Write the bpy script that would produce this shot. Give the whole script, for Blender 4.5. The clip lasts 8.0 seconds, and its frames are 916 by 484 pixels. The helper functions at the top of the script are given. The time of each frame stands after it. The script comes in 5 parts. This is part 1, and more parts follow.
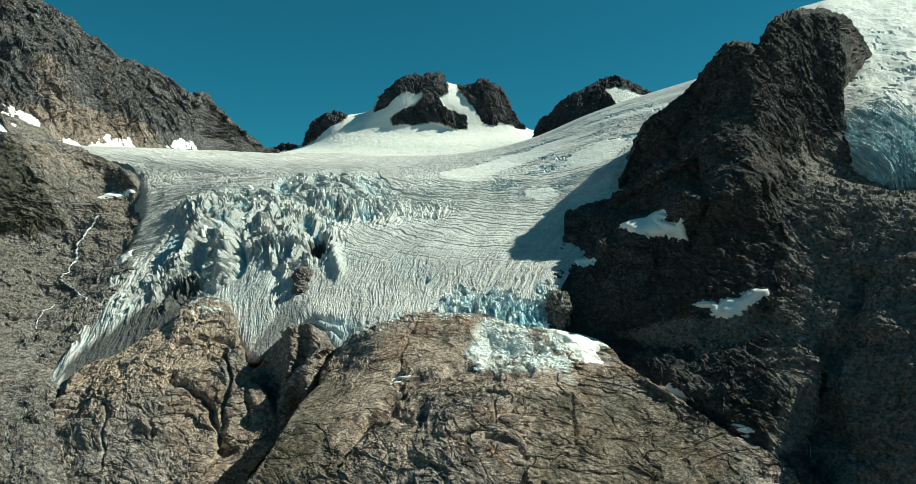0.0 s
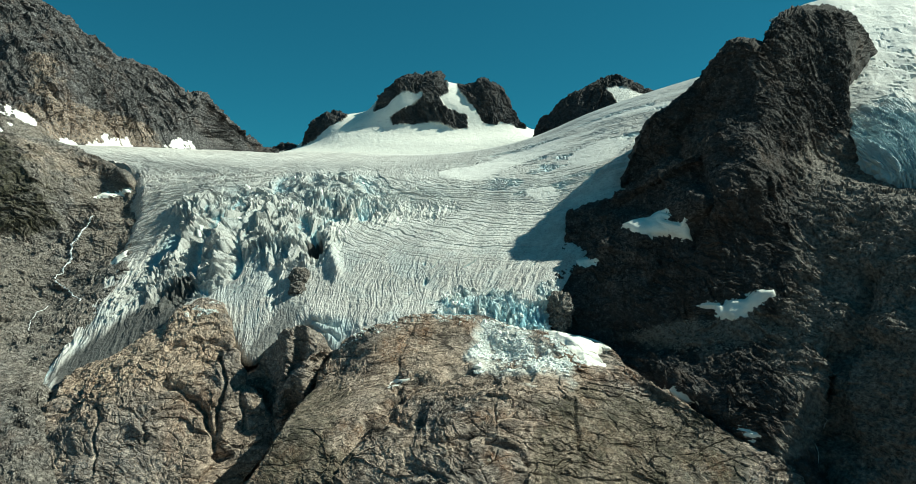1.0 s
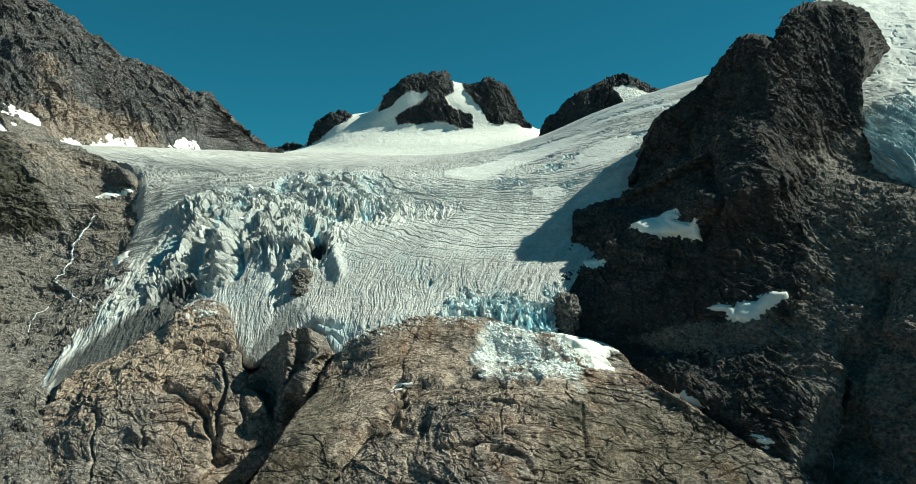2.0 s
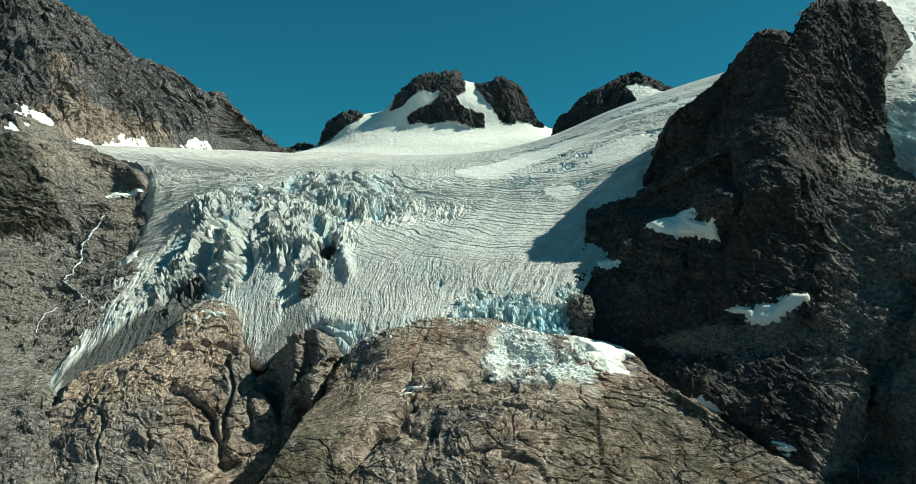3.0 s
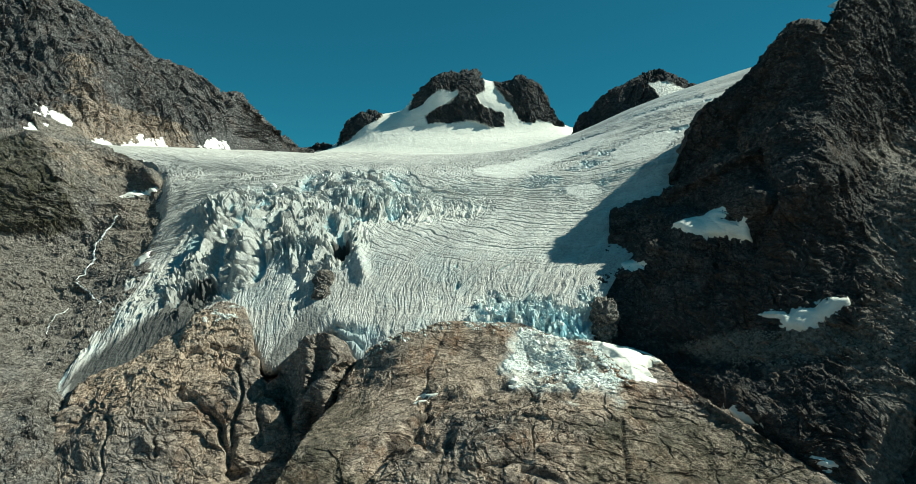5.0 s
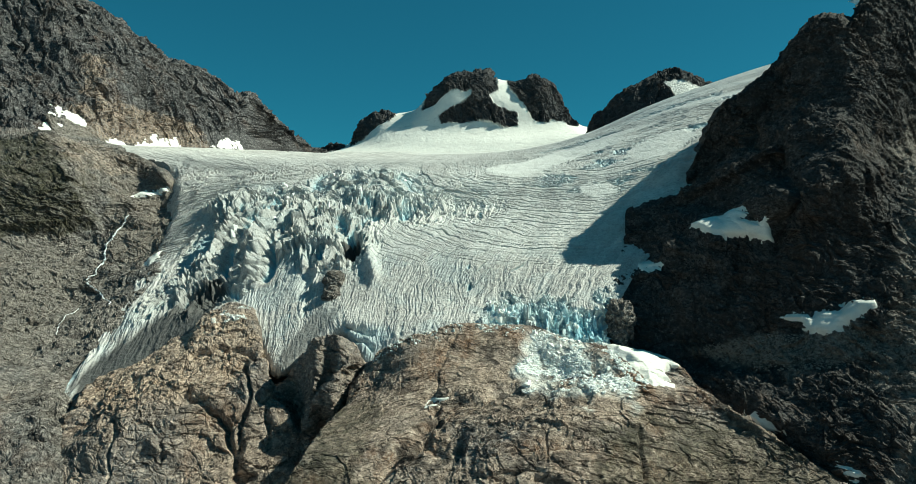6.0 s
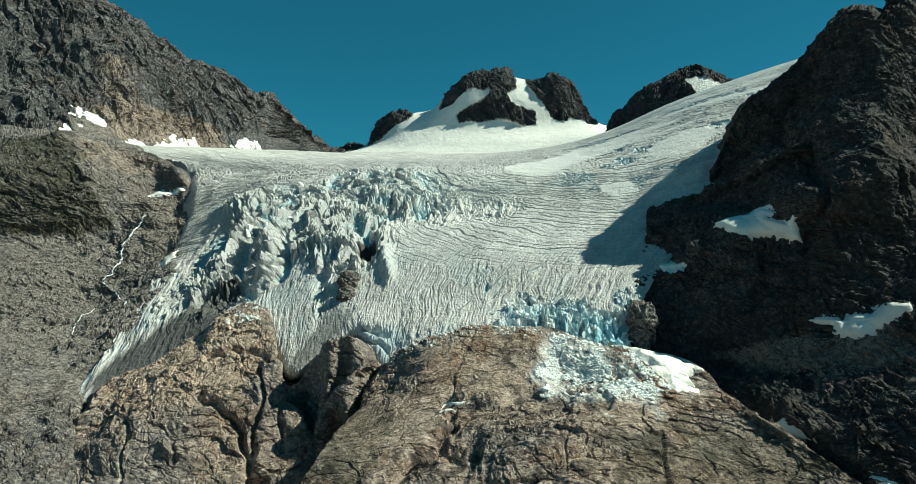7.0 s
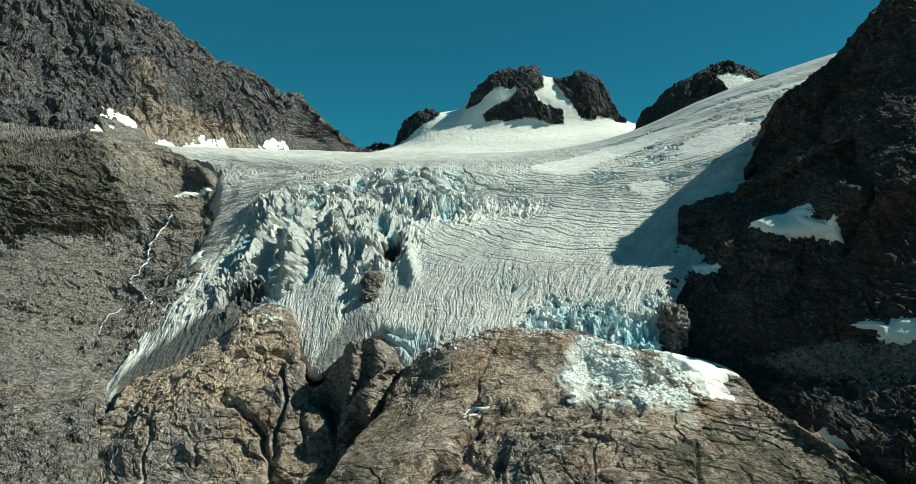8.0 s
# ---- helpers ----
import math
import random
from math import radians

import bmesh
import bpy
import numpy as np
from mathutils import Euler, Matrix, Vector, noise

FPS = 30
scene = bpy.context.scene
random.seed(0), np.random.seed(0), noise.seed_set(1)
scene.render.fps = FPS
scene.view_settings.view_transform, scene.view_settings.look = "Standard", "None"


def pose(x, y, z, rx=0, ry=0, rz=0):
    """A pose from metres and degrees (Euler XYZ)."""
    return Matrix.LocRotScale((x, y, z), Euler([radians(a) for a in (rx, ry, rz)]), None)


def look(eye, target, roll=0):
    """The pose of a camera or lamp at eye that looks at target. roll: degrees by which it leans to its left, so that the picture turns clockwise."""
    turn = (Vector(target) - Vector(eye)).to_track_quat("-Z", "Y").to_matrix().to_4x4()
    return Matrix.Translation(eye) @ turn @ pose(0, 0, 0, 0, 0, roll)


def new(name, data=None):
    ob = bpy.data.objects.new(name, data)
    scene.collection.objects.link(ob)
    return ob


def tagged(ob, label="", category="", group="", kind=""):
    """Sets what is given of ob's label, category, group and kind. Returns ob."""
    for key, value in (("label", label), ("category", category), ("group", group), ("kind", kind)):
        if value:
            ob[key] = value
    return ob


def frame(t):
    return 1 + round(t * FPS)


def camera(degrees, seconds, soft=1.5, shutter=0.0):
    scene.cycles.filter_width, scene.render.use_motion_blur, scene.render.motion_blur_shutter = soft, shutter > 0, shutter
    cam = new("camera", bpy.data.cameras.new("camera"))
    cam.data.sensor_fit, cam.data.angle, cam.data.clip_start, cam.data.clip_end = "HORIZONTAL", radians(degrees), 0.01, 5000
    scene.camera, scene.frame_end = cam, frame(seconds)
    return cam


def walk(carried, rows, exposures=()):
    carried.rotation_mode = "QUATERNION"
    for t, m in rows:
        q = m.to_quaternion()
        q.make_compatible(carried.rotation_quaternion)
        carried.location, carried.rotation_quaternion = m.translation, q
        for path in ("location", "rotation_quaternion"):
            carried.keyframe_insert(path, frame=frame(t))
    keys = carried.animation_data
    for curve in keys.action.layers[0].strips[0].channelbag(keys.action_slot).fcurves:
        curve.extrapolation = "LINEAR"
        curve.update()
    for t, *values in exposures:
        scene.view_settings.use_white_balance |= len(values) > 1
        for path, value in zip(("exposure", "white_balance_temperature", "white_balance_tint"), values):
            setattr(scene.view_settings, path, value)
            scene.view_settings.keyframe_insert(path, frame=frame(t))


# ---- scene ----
cam = camera(69.0, 8.0, soft=0.5)
PATH = [
    (0, pose(0.00, 0.00, 0.00, 90.000, 0.000, 0.000)),
    (0.5, pose(0.40, 5.77, 0.22, 89.971, 0.025, 0.027)),
    (1, pose(0.79, 11.57, 0.37, 89.977, 0.041, 0.034)),
    (1.5, pose(1.15, 17.38, 0.47, 89.998, 0.047, 0.149)),
    (3, pose(2.10, 34.94, 0.56, 90.013, -0.004, 1.530)),
    (3.5, pose(2.39, 40.82, 0.54, 90.016, -0.018, 1.922)),
    (4, pose(2.65, 46.71, 0.52, 90.027, -0.024, 2.265)),
    (5.5, pose(3.35, 64.43, 0.50, 90.065, -0.058, 3.774)),
    (6, pose(3.56, 70.35, 0.55, 90.065, -0.087, 4.364)),
    (6.5, pose(3.75, 76.27, 0.63, 90.053, -0.088, 5.026)),
    (7, pose(3.93, 82.18, 0.76, 90.037, -0.099, 5.930)),
    (7.5, pose(4.11, 88.09, 0.95, 90.027, -0.101, 7.234)),
    (8, pose(4.27, 94.00, 1.21, 90.009, -0.126, 8.258)),
]
walk(cam, PATH, [(0, 0.30, 6250, -11.0), (8, 0.24, 6250, -11.0)])

# ---- light: a clear day, the sun stands over the big cliff ----
SUN_ELEV, SUN_AZ = 42.5, 83.0  # degrees; azimuth from ahead (+y) towards the cliff (+x)
world = bpy.data.worlds.new("sky")
scene.world = world
world.use_nodes = True
wn = world.node_tree.nodes
sky = wn.new("ShaderNodeTexSky")
sky.sky_type, sky.sun_disc = "NISHITA", False
sky.sun_elevation, sky.sun_rotation = radians(SUN_ELEV), radians(SUN_AZ)
sky.altitude, sky.air_density, sky.dust_density, sky.ozone_density = 2200, 0.8, 0.1, 2.0
deep = wn.new("ShaderNodeMix")  # thin, deep teal mountain air
deep.data_type, deep.blend_type = "RGBA", "MULTIPLY"
deep.inputs[0].default_value, deep.inputs[7].default_value = 1.0, (0.25, 1.0, 1.09, 1)
even = wn.new("ShaderNodeGamma")  # the clear high air is nearly even from the horizon up
even.inputs["Gamma"].default_value = 0.75
world.node_tree.links.new(sky.outputs["Color"], even.inputs["Color"])
world.node_tree.links.new(even.outputs["Color"], deep.inputs[6])
world.node_tree.links.new(deep.outputs[2], wn["Background"].inputs["Color"])
wn["Background"].inputs["Strength"].default_value = 0.072
sun = bpy.data.lights.new("sun", "SUN")
sun.energy, sun.angle, sun.color = 5.0, radians(0.5), (1.0, 0.938, 0.85)
sun_ob = new("sun", sun)
sd = Vector((math.sin(radians(SUN_AZ)) * math.cos(radians(SUN_ELEV)), math.cos(radians(SUN_AZ)) * math.cos(radians(SUN_ELEV)), math.sin(radians(SUN_ELEV))))
sun_ob.matrix_world = look(sd * 1000, (0, 0, 0))


# ---- noise ----
def hash3(i, j, k, seed):
    h = (i.astype(np.uint32) * np.uint32(374761393)) ^ (j.astype(np.uint32) * np.uint32(668265263)) ^ (k.astype(np.uint32) * np.uint32(2147483647 - 12345)) ^ np.uint32((seed * 974711 + 7) % 4294967295)
    h = (h ^ (h >> np.uint32(13))) * np.uint32(1274126177)
    h = (h ^ (h >> np.uint32(16))) * np.uint32(2246822519)
    return h ^ (h >> np.uint32(15))


def unit(h):
    return (h & np.uint32(0xFFFFFF)).astype(np.float32) / np.float32(16777216.0)


def gnoise(p, seed=0):
    """Gradient noise, about -1 to 1, of points (..., 3)."""
    f = np.floor(p)
    i = f.astype(np.int64)
    d = (p - f).astype(np.float32)
    w = d * d * d * (d * (d * 6 - 15) + 10)
    out = np.zeros(p.shape[:-1], np.float32)
    for a in (0, 1):
        wa = w[..., 0] if a else 1 - w[..., 0]
        for b in (0, 1):
            wb = w[..., 1] if b else 1 - w[..., 1]
            for c in (0, 1):
                wc = w[..., 2] if c else 1 - w[..., 2]
                h = hash3(i[..., 0] + a, i[..., 1] + b, i[..., 2] + c, seed)
                gx = unit(h) * 2 - 1
                gy = unit(h * np.uint32(2654435761) >> np.uint32(3)) * 2 - 1
                gz = unit(h * np.uint32(40503) ^ (h >> np.uint32(7))) * 2 - 1
                out += wa * wb * wc * (gx * (d[..., 0] - a) + gy * (d[..., 1] - b) + gz * (d[..., 2] - c))
    return out * 1.4


def fbm(p, octaves=4, seed=0, gain=0.5):
    out, amp, q = 0, 1.0, np.array(p, np.float32)
    for o in range(octaves):
        out = out + amp * gnoise(q, seed + o)
        amp, q = amp * gain, q * 2.03 + 11.7
    return out


def ridged(p, octaves=4, seed=0, gain=0.5):
    out, amp, q = 0, 1.0, np.array(p, np.float32)
    for o in range(octaves):
        out = out + amp * (1 - 2 * np.abs(gnoise(q, seed + o)))
        amp, q = amp * gain, q * 2.07 + 5.3
    return out


def cells(p, seed=0):
    """Nearest distance, gap to the second nearest, and a random number of the nearest cell."""
    f = np.floor(p).astype(np.int64)
    d1 = np.full(p.shape[:-1], 9.0, np.float32)
    d2 = d1.copy()
    rnd = np.zeros_like(d1)
    for a in (-1, 0, 1):
        for b in (-1, 0, 1):
            for c in (-1, 0, 1):
                i, j, k = f[..., 0] + a, f[..., 1] + b, f[..., 2] + c
                h = hash3(i, j, k, seed)
                ox = i + unit(h) - p[..., 0]
                oy = j + unit(h * np.uint32(2654435761) >> np.uint32(3)) - p[..., 1]
                oz = k + unit(h * np.uint32(40503) ^ (h >> np.uint32(7))) - p[..., 2]
                dd = (ox * ox + oy * oy + oz * oz).astype(np.float32)
                near = dd < d1
                d2 = np.where(near, d1, np.minimum(d2, dd))
                rnd = np.where(near, unit(h ^ np.uint32(0x5bd1e995)), rnd)
                d1 = np.where(near, dd, d1)
    return np.sqrt(d1), np.sqrt(d2) - np.sqrt(d1), rnd


def facets(p, seed=0):
    """Broken faces: each cell is a plane with its own tilt and step, about -1 to 1."""
    f = np.floor(p).astype(np.int64)
    best = np.full(p.shape[:-1], 9.0, np.float32)
    val = np.zeros_like(best)
    for a in (-1, 0, 1):
        for b in (-1, 0, 1):
            for c in (-1, 0, 1):
                i, j, k = f[..., 0] + a, f[..., 1] + b, f[..., 2] + c
                h = hash3(i, j, k, seed)
                r1, r2, r3 = unit(h), unit(h * np.uint32(2654435761) >> np.uint32(3)), unit(h * np.uint32(40503) ^ (h >> np.uint32(7)))
                ox, oy, oz = (p[..., 0] - i - r1), (p[..., 1] - j - r2), (p[..., 2] - k - r3)
                dd = (ox * ox + oy * oy + oz * oz).astype(np.float32)
                near = dd < best
                tilt = (ox * (r2 - 0.5) + oy * (r3 - 0.5) + oz * (r1 - 0.5)) * 2.4 + (unit(h ^ np.uint32(0x5bd1e995)) - 0.5)
                val = np.where(near, tilt, val)
                best = np.where(near, dd, best)
    return val


def smooth(a, b, x):
    t = np.clip((x - a) / (b - a), 0, 1)
    return t * t * (3 - 2 * t)


def bump(x, lo, hi, soft):
    return smooth(lo - soft, lo + soft, x) * (1 - smooth(hi - soft, hi + soft, x))


def inside(x, z, poly):
    """Signed distance to a shape in metres, above 0 inside."""
    n = len(poly)
    best = np.full(x.shape, 1e9)
    odd = np.zeros(x.shape, bool)
    for k in range(n):
        (ax, az), (bx, bz) = poly[k], poly[(k + 1) % n]
        ex, ez = bx - ax, bz - az
        t = np.clip(((x - ax) * ex + (z - az) * ez) / (ex * ex + ez * ez + 1e-9), 0, 1)
        best = np.minimum(best, np.hypot(x - ax - t * ex, z - az - t * ez))
        if az != bz:
            odd ^= ((az > z) != (bz > z)) & (x < ex * (z - az) / ez + ax)
    return np.where(odd, best, -best)


def away(x, z, line):
    """Distance to a bent line in the upright plane."""
    best = np.full(x.shape, 1e9)
    for (ax, az), (bx, bz) in zip(line, line[1:]):
        ex, ez = bx - ax, bz - az
        t = np.clip(((x - ax) * ex + (z - az) * ez) / (ex * ex + ez * ez + 1e-9), 0, 1)
        best = np.minimum(best, np.hypot(x - ax - t * ex, z - az - t * ez))
    return best


# ---- forms: a surface drawn over a few lines of relief ----
def hermite(xs, ys, x):
    """A smooth curve through (xs, ys), with no overshoot at sharp bends."""
    xs, ys = np.asarray(xs, float), np.asarray(ys, float)
    h, dl = np.diff(xs), np.diff(ys, axis=0) / np.diff(xs).reshape((-1,) + (1,) * (ys.ndim - 1))
    m = np.zeros_like(ys)
    m[1:-1] = (dl[1:] + dl[:-1]) / 2
    lim = 2.0 * np.minimum(np.abs(dl[1:]), np.abs(dl[:-1]))
    m[1:-1] = np.clip(m[1:-1], -lim - 0.02, lim + 0.02)
    m[0], m[-1] = dl[0], dl[-1]
    k = np.clip(np.searchsorted(xs, x) - 1, 0, len(xs) - 2)
    sh = (-1,) + (1,) * (ys.ndim - 1)
    t, hh = ((x - xs[k]) / h[k]).reshape(sh), h[k].reshape(sh)
    return ((2 * t**3 - 3 * t**2 + 1) * ys[k] + (t**3 - 2 * t**2 + t) * hh * m[k] + (-2 * t**3 + 3 * t**2) * ys[k + 1] + (t**3 - t**2) * hh * m[k + 1])


class Form:
    def __init__(self):
        self.rows = []
        self.soft = None

    def row(self, *pts):
        self.rows.append(np.array(pts, float))

    def grid(self, across, steps):
        """Points of the surface: across + 1 by sum(steps) + 1, with their normals, s and r."""
        s = np.linspace(0, 1, across + 1)
        lines = []
        for a in self.rows:
            x = a[0, 0] + s * (a[-1, 0] - a[0, 0])
            lines.append(np.stack([x, hermite(a[:, 0], a[:, 1], x), hermite(a[:, 0], a[:, 2], x)], -1))
        lines = np.array(lines)
        r = np.concatenate([k + np.arange(n) / n for k, n in enumerate(steps)] + [[len(steps)]])
        self.p = hermite(np.arange(len(lines)), lines, r)
        self.s, self.r = np.meshgrid(s, r)
        self.n = normals(self.p)
        return self


def normals(p):
    du, dv = np.gradient(p, axis=1), np.gradient(p, axis=0)
    n = np.cross(dv, du)
    return n / (np.linalg.norm(n, axis=-1, keepdims=True) + 1e-9)


def grid_mesh(name, p, material, parent=None, keep=None, marks=None, soft=True, zone=None):
    """One mesh object of a grid of points; keep: points that stay, with all their faces; zone: points whose own face stays; marks: numbers on the points for the material."""
    nv, nu = p.shape[:2]
    idx = np.arange(nv * nu).reshape(nv, nu)
    q = np.stack([idx[:-1, :-1], idx[1:, :-1], idx[1:, 1:], idx[:-1, 1:]], -1).reshape(-1, 4)
    used = np.ones(nv * nu, bool)
    if keep is not None:
        q = q[keep.reshape(-1)[q].any(1)]
        used[:] = False
        used[q.reshape(-1)] = True
    if zone is not None:
        q = q[zone.reshape(-1)[q[:, 0]]]
        used[:] = False
        used[q.reshape(-1)] = True
    remap = np.cumsum(used) - 1
    q = remap[q]
    v = p.reshape(-1, 3)[used]
    me = bpy.data.meshes.new(name)
    me.vertices.add(len(v))
    me.vertices.foreach_set("co", v.astype(np.float32).ravel())
    me.loops.add(q.size)
    me.loops.foreach_set("vertex_index", q.astype(np.int32).ravel())
    me.polygons.add(len(q))
    me.polygons.foreach_set("loop_start", np.arange(0, q.size, 4, dtype=np.int32))
    me.polygons.foreach_set("use_smooth", np.full(len(q), soft))
    for key, val in (marks or {}).items():
        at = me.attributes.new(key, "FLOAT", "POINT")
        at.data.foreach_set("value", np.broadcast_to(val, p.shape[:2]).reshape(-1)[used].astype(np.float32))
    me.update()
    me.validate()
    me.materials.append(material)
    ob = new(name, me)
    ob.parent = parent
    return ob


# ---- materials ----
class Mat:
    def __init__(self, name, rough=0.9):
        self.m = bpy.data.materials.new(name)
        self.m.use_nodes = True
        self.t = self.m.node_tree
        self.b = self.t.nodes["Principled BSDF"]
        self.b.inputs["Roughness"].default_value = rough
        self.b.inputs["Specular IOR Level"].default_value = 0.25
        self.co = self.t.nodes.new("ShaderNodeTexCoord").outputs["Object"]

    def node(self, kind, **ins):
        n = self.t.nodes.new(kind)
        for k, v in ins.items():
            self.put(n.inputs[k.replace("_", " ")], v)
        return n

    def put(self, socket, v):
        if isinstance(v, bpy.types.NodeSocket):
            self.t.links.new(v, socket)
        else:
            socket.default_value = v

    def noise(self, scale, detail=6.0, rough=0.6, stretch=(1, 1, 1), turn=(0, 0, 0), warp=0.0):
        mp = self.node("ShaderNodeMapping", Vector=self.co, Scale=stretch, Rotation=[radians(a) for a in turn])
        n = self.node("ShaderNodeTexNoise", Vector=mp.outputs[0], Scale=scale, Detail=detail, Roughness=rough, Distortion=warp)
        return n.outputs["Fac"]

    def joints(self, scale, stretch, turn, warp, wide):
        """Thin wandering lines where blocks meet, 1 on the line."""
        wob = self.node("ShaderNodeTexNoise", Vector=self.co, Scale=scale * 2.5, Detail=4.0, Roughness=0.6)
        add = self.t.nodes.new("ShaderNodeVectorMath")
        add.operation = "MULTIPLY_ADD"
        self.put(add.inputs[0], wob.outputs["Color"])
        add.inputs[1].default_value = (2 * warp,) * 3
        self.put(add.inputs[2], self.co)
        mp = self.node("ShaderNodeMapping", Vector=add.outputs[0], Scale=stretch, Rotation=[radians(a) for a in turn])
        v = self.t.nodes.new("ShaderNodeTexVoronoi")
        v.feature = "DISTANCE_TO_EDGE"
        self.put(v.inputs["Vector"], mp.outputs[0])
        v.inputs["Scale"].default_value = scale
        return self.ramp(v.outputs["Distance"], (0.0, 1.0), (wide, 0.0))

    def ramp(self, fac, *stops):
        n = self.t.nodes.new("ShaderNodeValToRGB")
        e = n.color_ramp.elements
        while len(e) < len(stops):
            e.new(0.5)
        for k, (pos, c) in enumerate(stops):
            e[k].position = pos
            e[k].color = (*c, 1) if isinstance(c, tuple) else (c, c, c, 1)
        self.put(n.inputs[0], fac)
        return n.outputs[0]

    def mix(self, fac, a, b, how="MIX"):
        n = self.t.nodes.new("ShaderNodeMix")
        n.data_type, n.blend_type = "RGBA", how
        self.put(n.inputs[0], fac)
        for sock, v in ((n.inputs[6], a), (n.inputs[7], b)):
            self.put(sock, (*v, 1) if isinstance(v, tuple) else v)
        return n.outputs[2]

    def math(self, how, a, b=0.0):
        n = self.t.nodes.new("ShaderNodeMath")
        n.operation = how
        self.put(n.inputs[0], a)
        self.put(n.inputs[1], b)
        return n.outputs[0]

    def mark(self, name):
        n = self.t.nodes.new("ShaderNodeAttribute")
        n.attribute_name = name
        return n.outputs["Fac"]

    def done(self, colour, height=None, depth=0.5, strength=0.6, rough=None):
        self.put(self.b.inputs["Base Color"], colour)
        if height is not None:
            bp = self.node("ShaderNodeBump", Height=height, Distance=depth, Strength=strength)
            self.put(self.b.inputs["Normal"], bp.outputs[0])
        if rough is not None:
            self.put(self.b.inputs["Roughness"], rough)
        return self.m


def rock_material(name, light, mid, dark, size=1.0, lay=(10, 0, 0), joints=1.0):
    """Jointed, weathered bedrock; size: metres of its finest grain."""
    m = Mat(name, 0.92)
    low = tuple(a * 0.55 + b * 0.45 for a, b in zip(mid, dark))
    big = m.noise(0.011 / size, 5, 0.6)
    midn = m.noise(0.055 / size, 10, 0.68, warp=0.25)
    fine = m.noise(0.32 / size, 9, 0.70)
    grit = m.noise(1.1 / size, 5, 0.85)
    streak = m.noise(0.05 / size, 9, 0.7, stretch=(1, 1, 3.0), turn=lay, warp=0.35)
    c = m.mix(0.45, m.ramp(midn, (0.36, low), (0.5, mid), (0.62, light)), m.ramp(streak, (0.38, low), (0.5, mid), (0.60, light)))
    grey = (mid[0] + mid[1] + mid[2]) / 3
    c = m.mix(m.ramp(big, (0.46, 0.0), (0.60, 0.6)), c, m.mix(streak, (grey * 0.45,) * 3, (grey * 1.5,) * 3))
    c = m.mix(m.math("MULTIPLY", m.mark("tan"), m.ramp(midn, (0.36, 0.35), (0.55, 1.0))), c, m.mix(m.ramp(fine, (0.36, 0.0), (0.62, 1.0)), (0.34, 0.238, 0.165), (0.78, 0.60, 0.455)))
    c = m.mix(m.math("MULTIPLY", m.mark("rust"), m.ramp(m.noise(0.07 / size, 7, 0.7, stretch=(1, 1, 0.35)), (0.42, 0.0), (0.60, 0.85))), c, (0.27, 0.14, 0.075))
    gate = m.ramp(midn, (0.42, 0.0), (0.56, 1.0))
    crack = m.math("MULTIPLY", m.joints(0.028 / size, (0.55, 0.8, 2.6), lay, 7.0 * size, 0.022), m.ramp(streak, (0.42, 0.0), (0.52, 1.0)))
    crack = m.math("MAXIMUM", crack, m.math("MULTIPLY", m.joints(0.10 / size, (0.6, 1, 2.8), lay, 3.0 * size, 0.05), m.math("MULTIPLY", gate, 0.85)))
    crack = m.math("MULTIPLY", crack, joints)
    c = m.mix(m.ramp(fine, (0.38, 1.0), (0.475, 0.0)), c, low)
    c = m.mix(m.ramp(fine, (0.525, 0.0), (0.61, 0.9)), c, light)
    c = m.mix(m.ramp(grit, (0.42, 0.7), (0.47, 0.0)), c, dark)
    c = m.mix(crack, c, dark)
    c = m.mix(m.math("MULTIPLY", m.mark("wet"), m.ramp(midn, (0.35, 0.95), (0.65, 0.5))), c, (0.05, 0.042, 0.037))
    c = m.mix(m.math("MULTIPLY", m.mark("scree"), m.ramp(fine, (0.35, 0.6), (0.6, 1.0))), c, m.mix(m.ramp(fine, (0.35, 0.0), (0.65, 1.0)), (0.09, 0.08, 0.07), (0.34, 0.30, 0.26)))
    c = m.mix(m.math("MULTIPLY", m.mark("moss"), m.ramp(m.noise(0.10 / size, 7, 0.72), (0.40, 0.45), (0.58, 1.0))), c, m.mix(m.ramp(fine, (0.4, 0.0), (0.65, 1.0)), (0.024, 0.024, 0.017), (0.12, 0.11, 0.068)))
    c = m.mix(m.mark("snow"), c, (0.89, 0.875, 0.81))
    h = m.math("ADD", m.math("MULTIPLY", midn, 1.2), m.math("ADD", m.math("MULTIPLY", streak, 1.0), m.math("SUBTRACT", m.math("ADD", m.math("MULTIPLY", fine, 1.1), m.math("MULTIPLY", grit, 0.35)), m.math("MULTIPLY", crack, 0.6))))
    return m.done(c, h, 1.5 * size, 0.9)


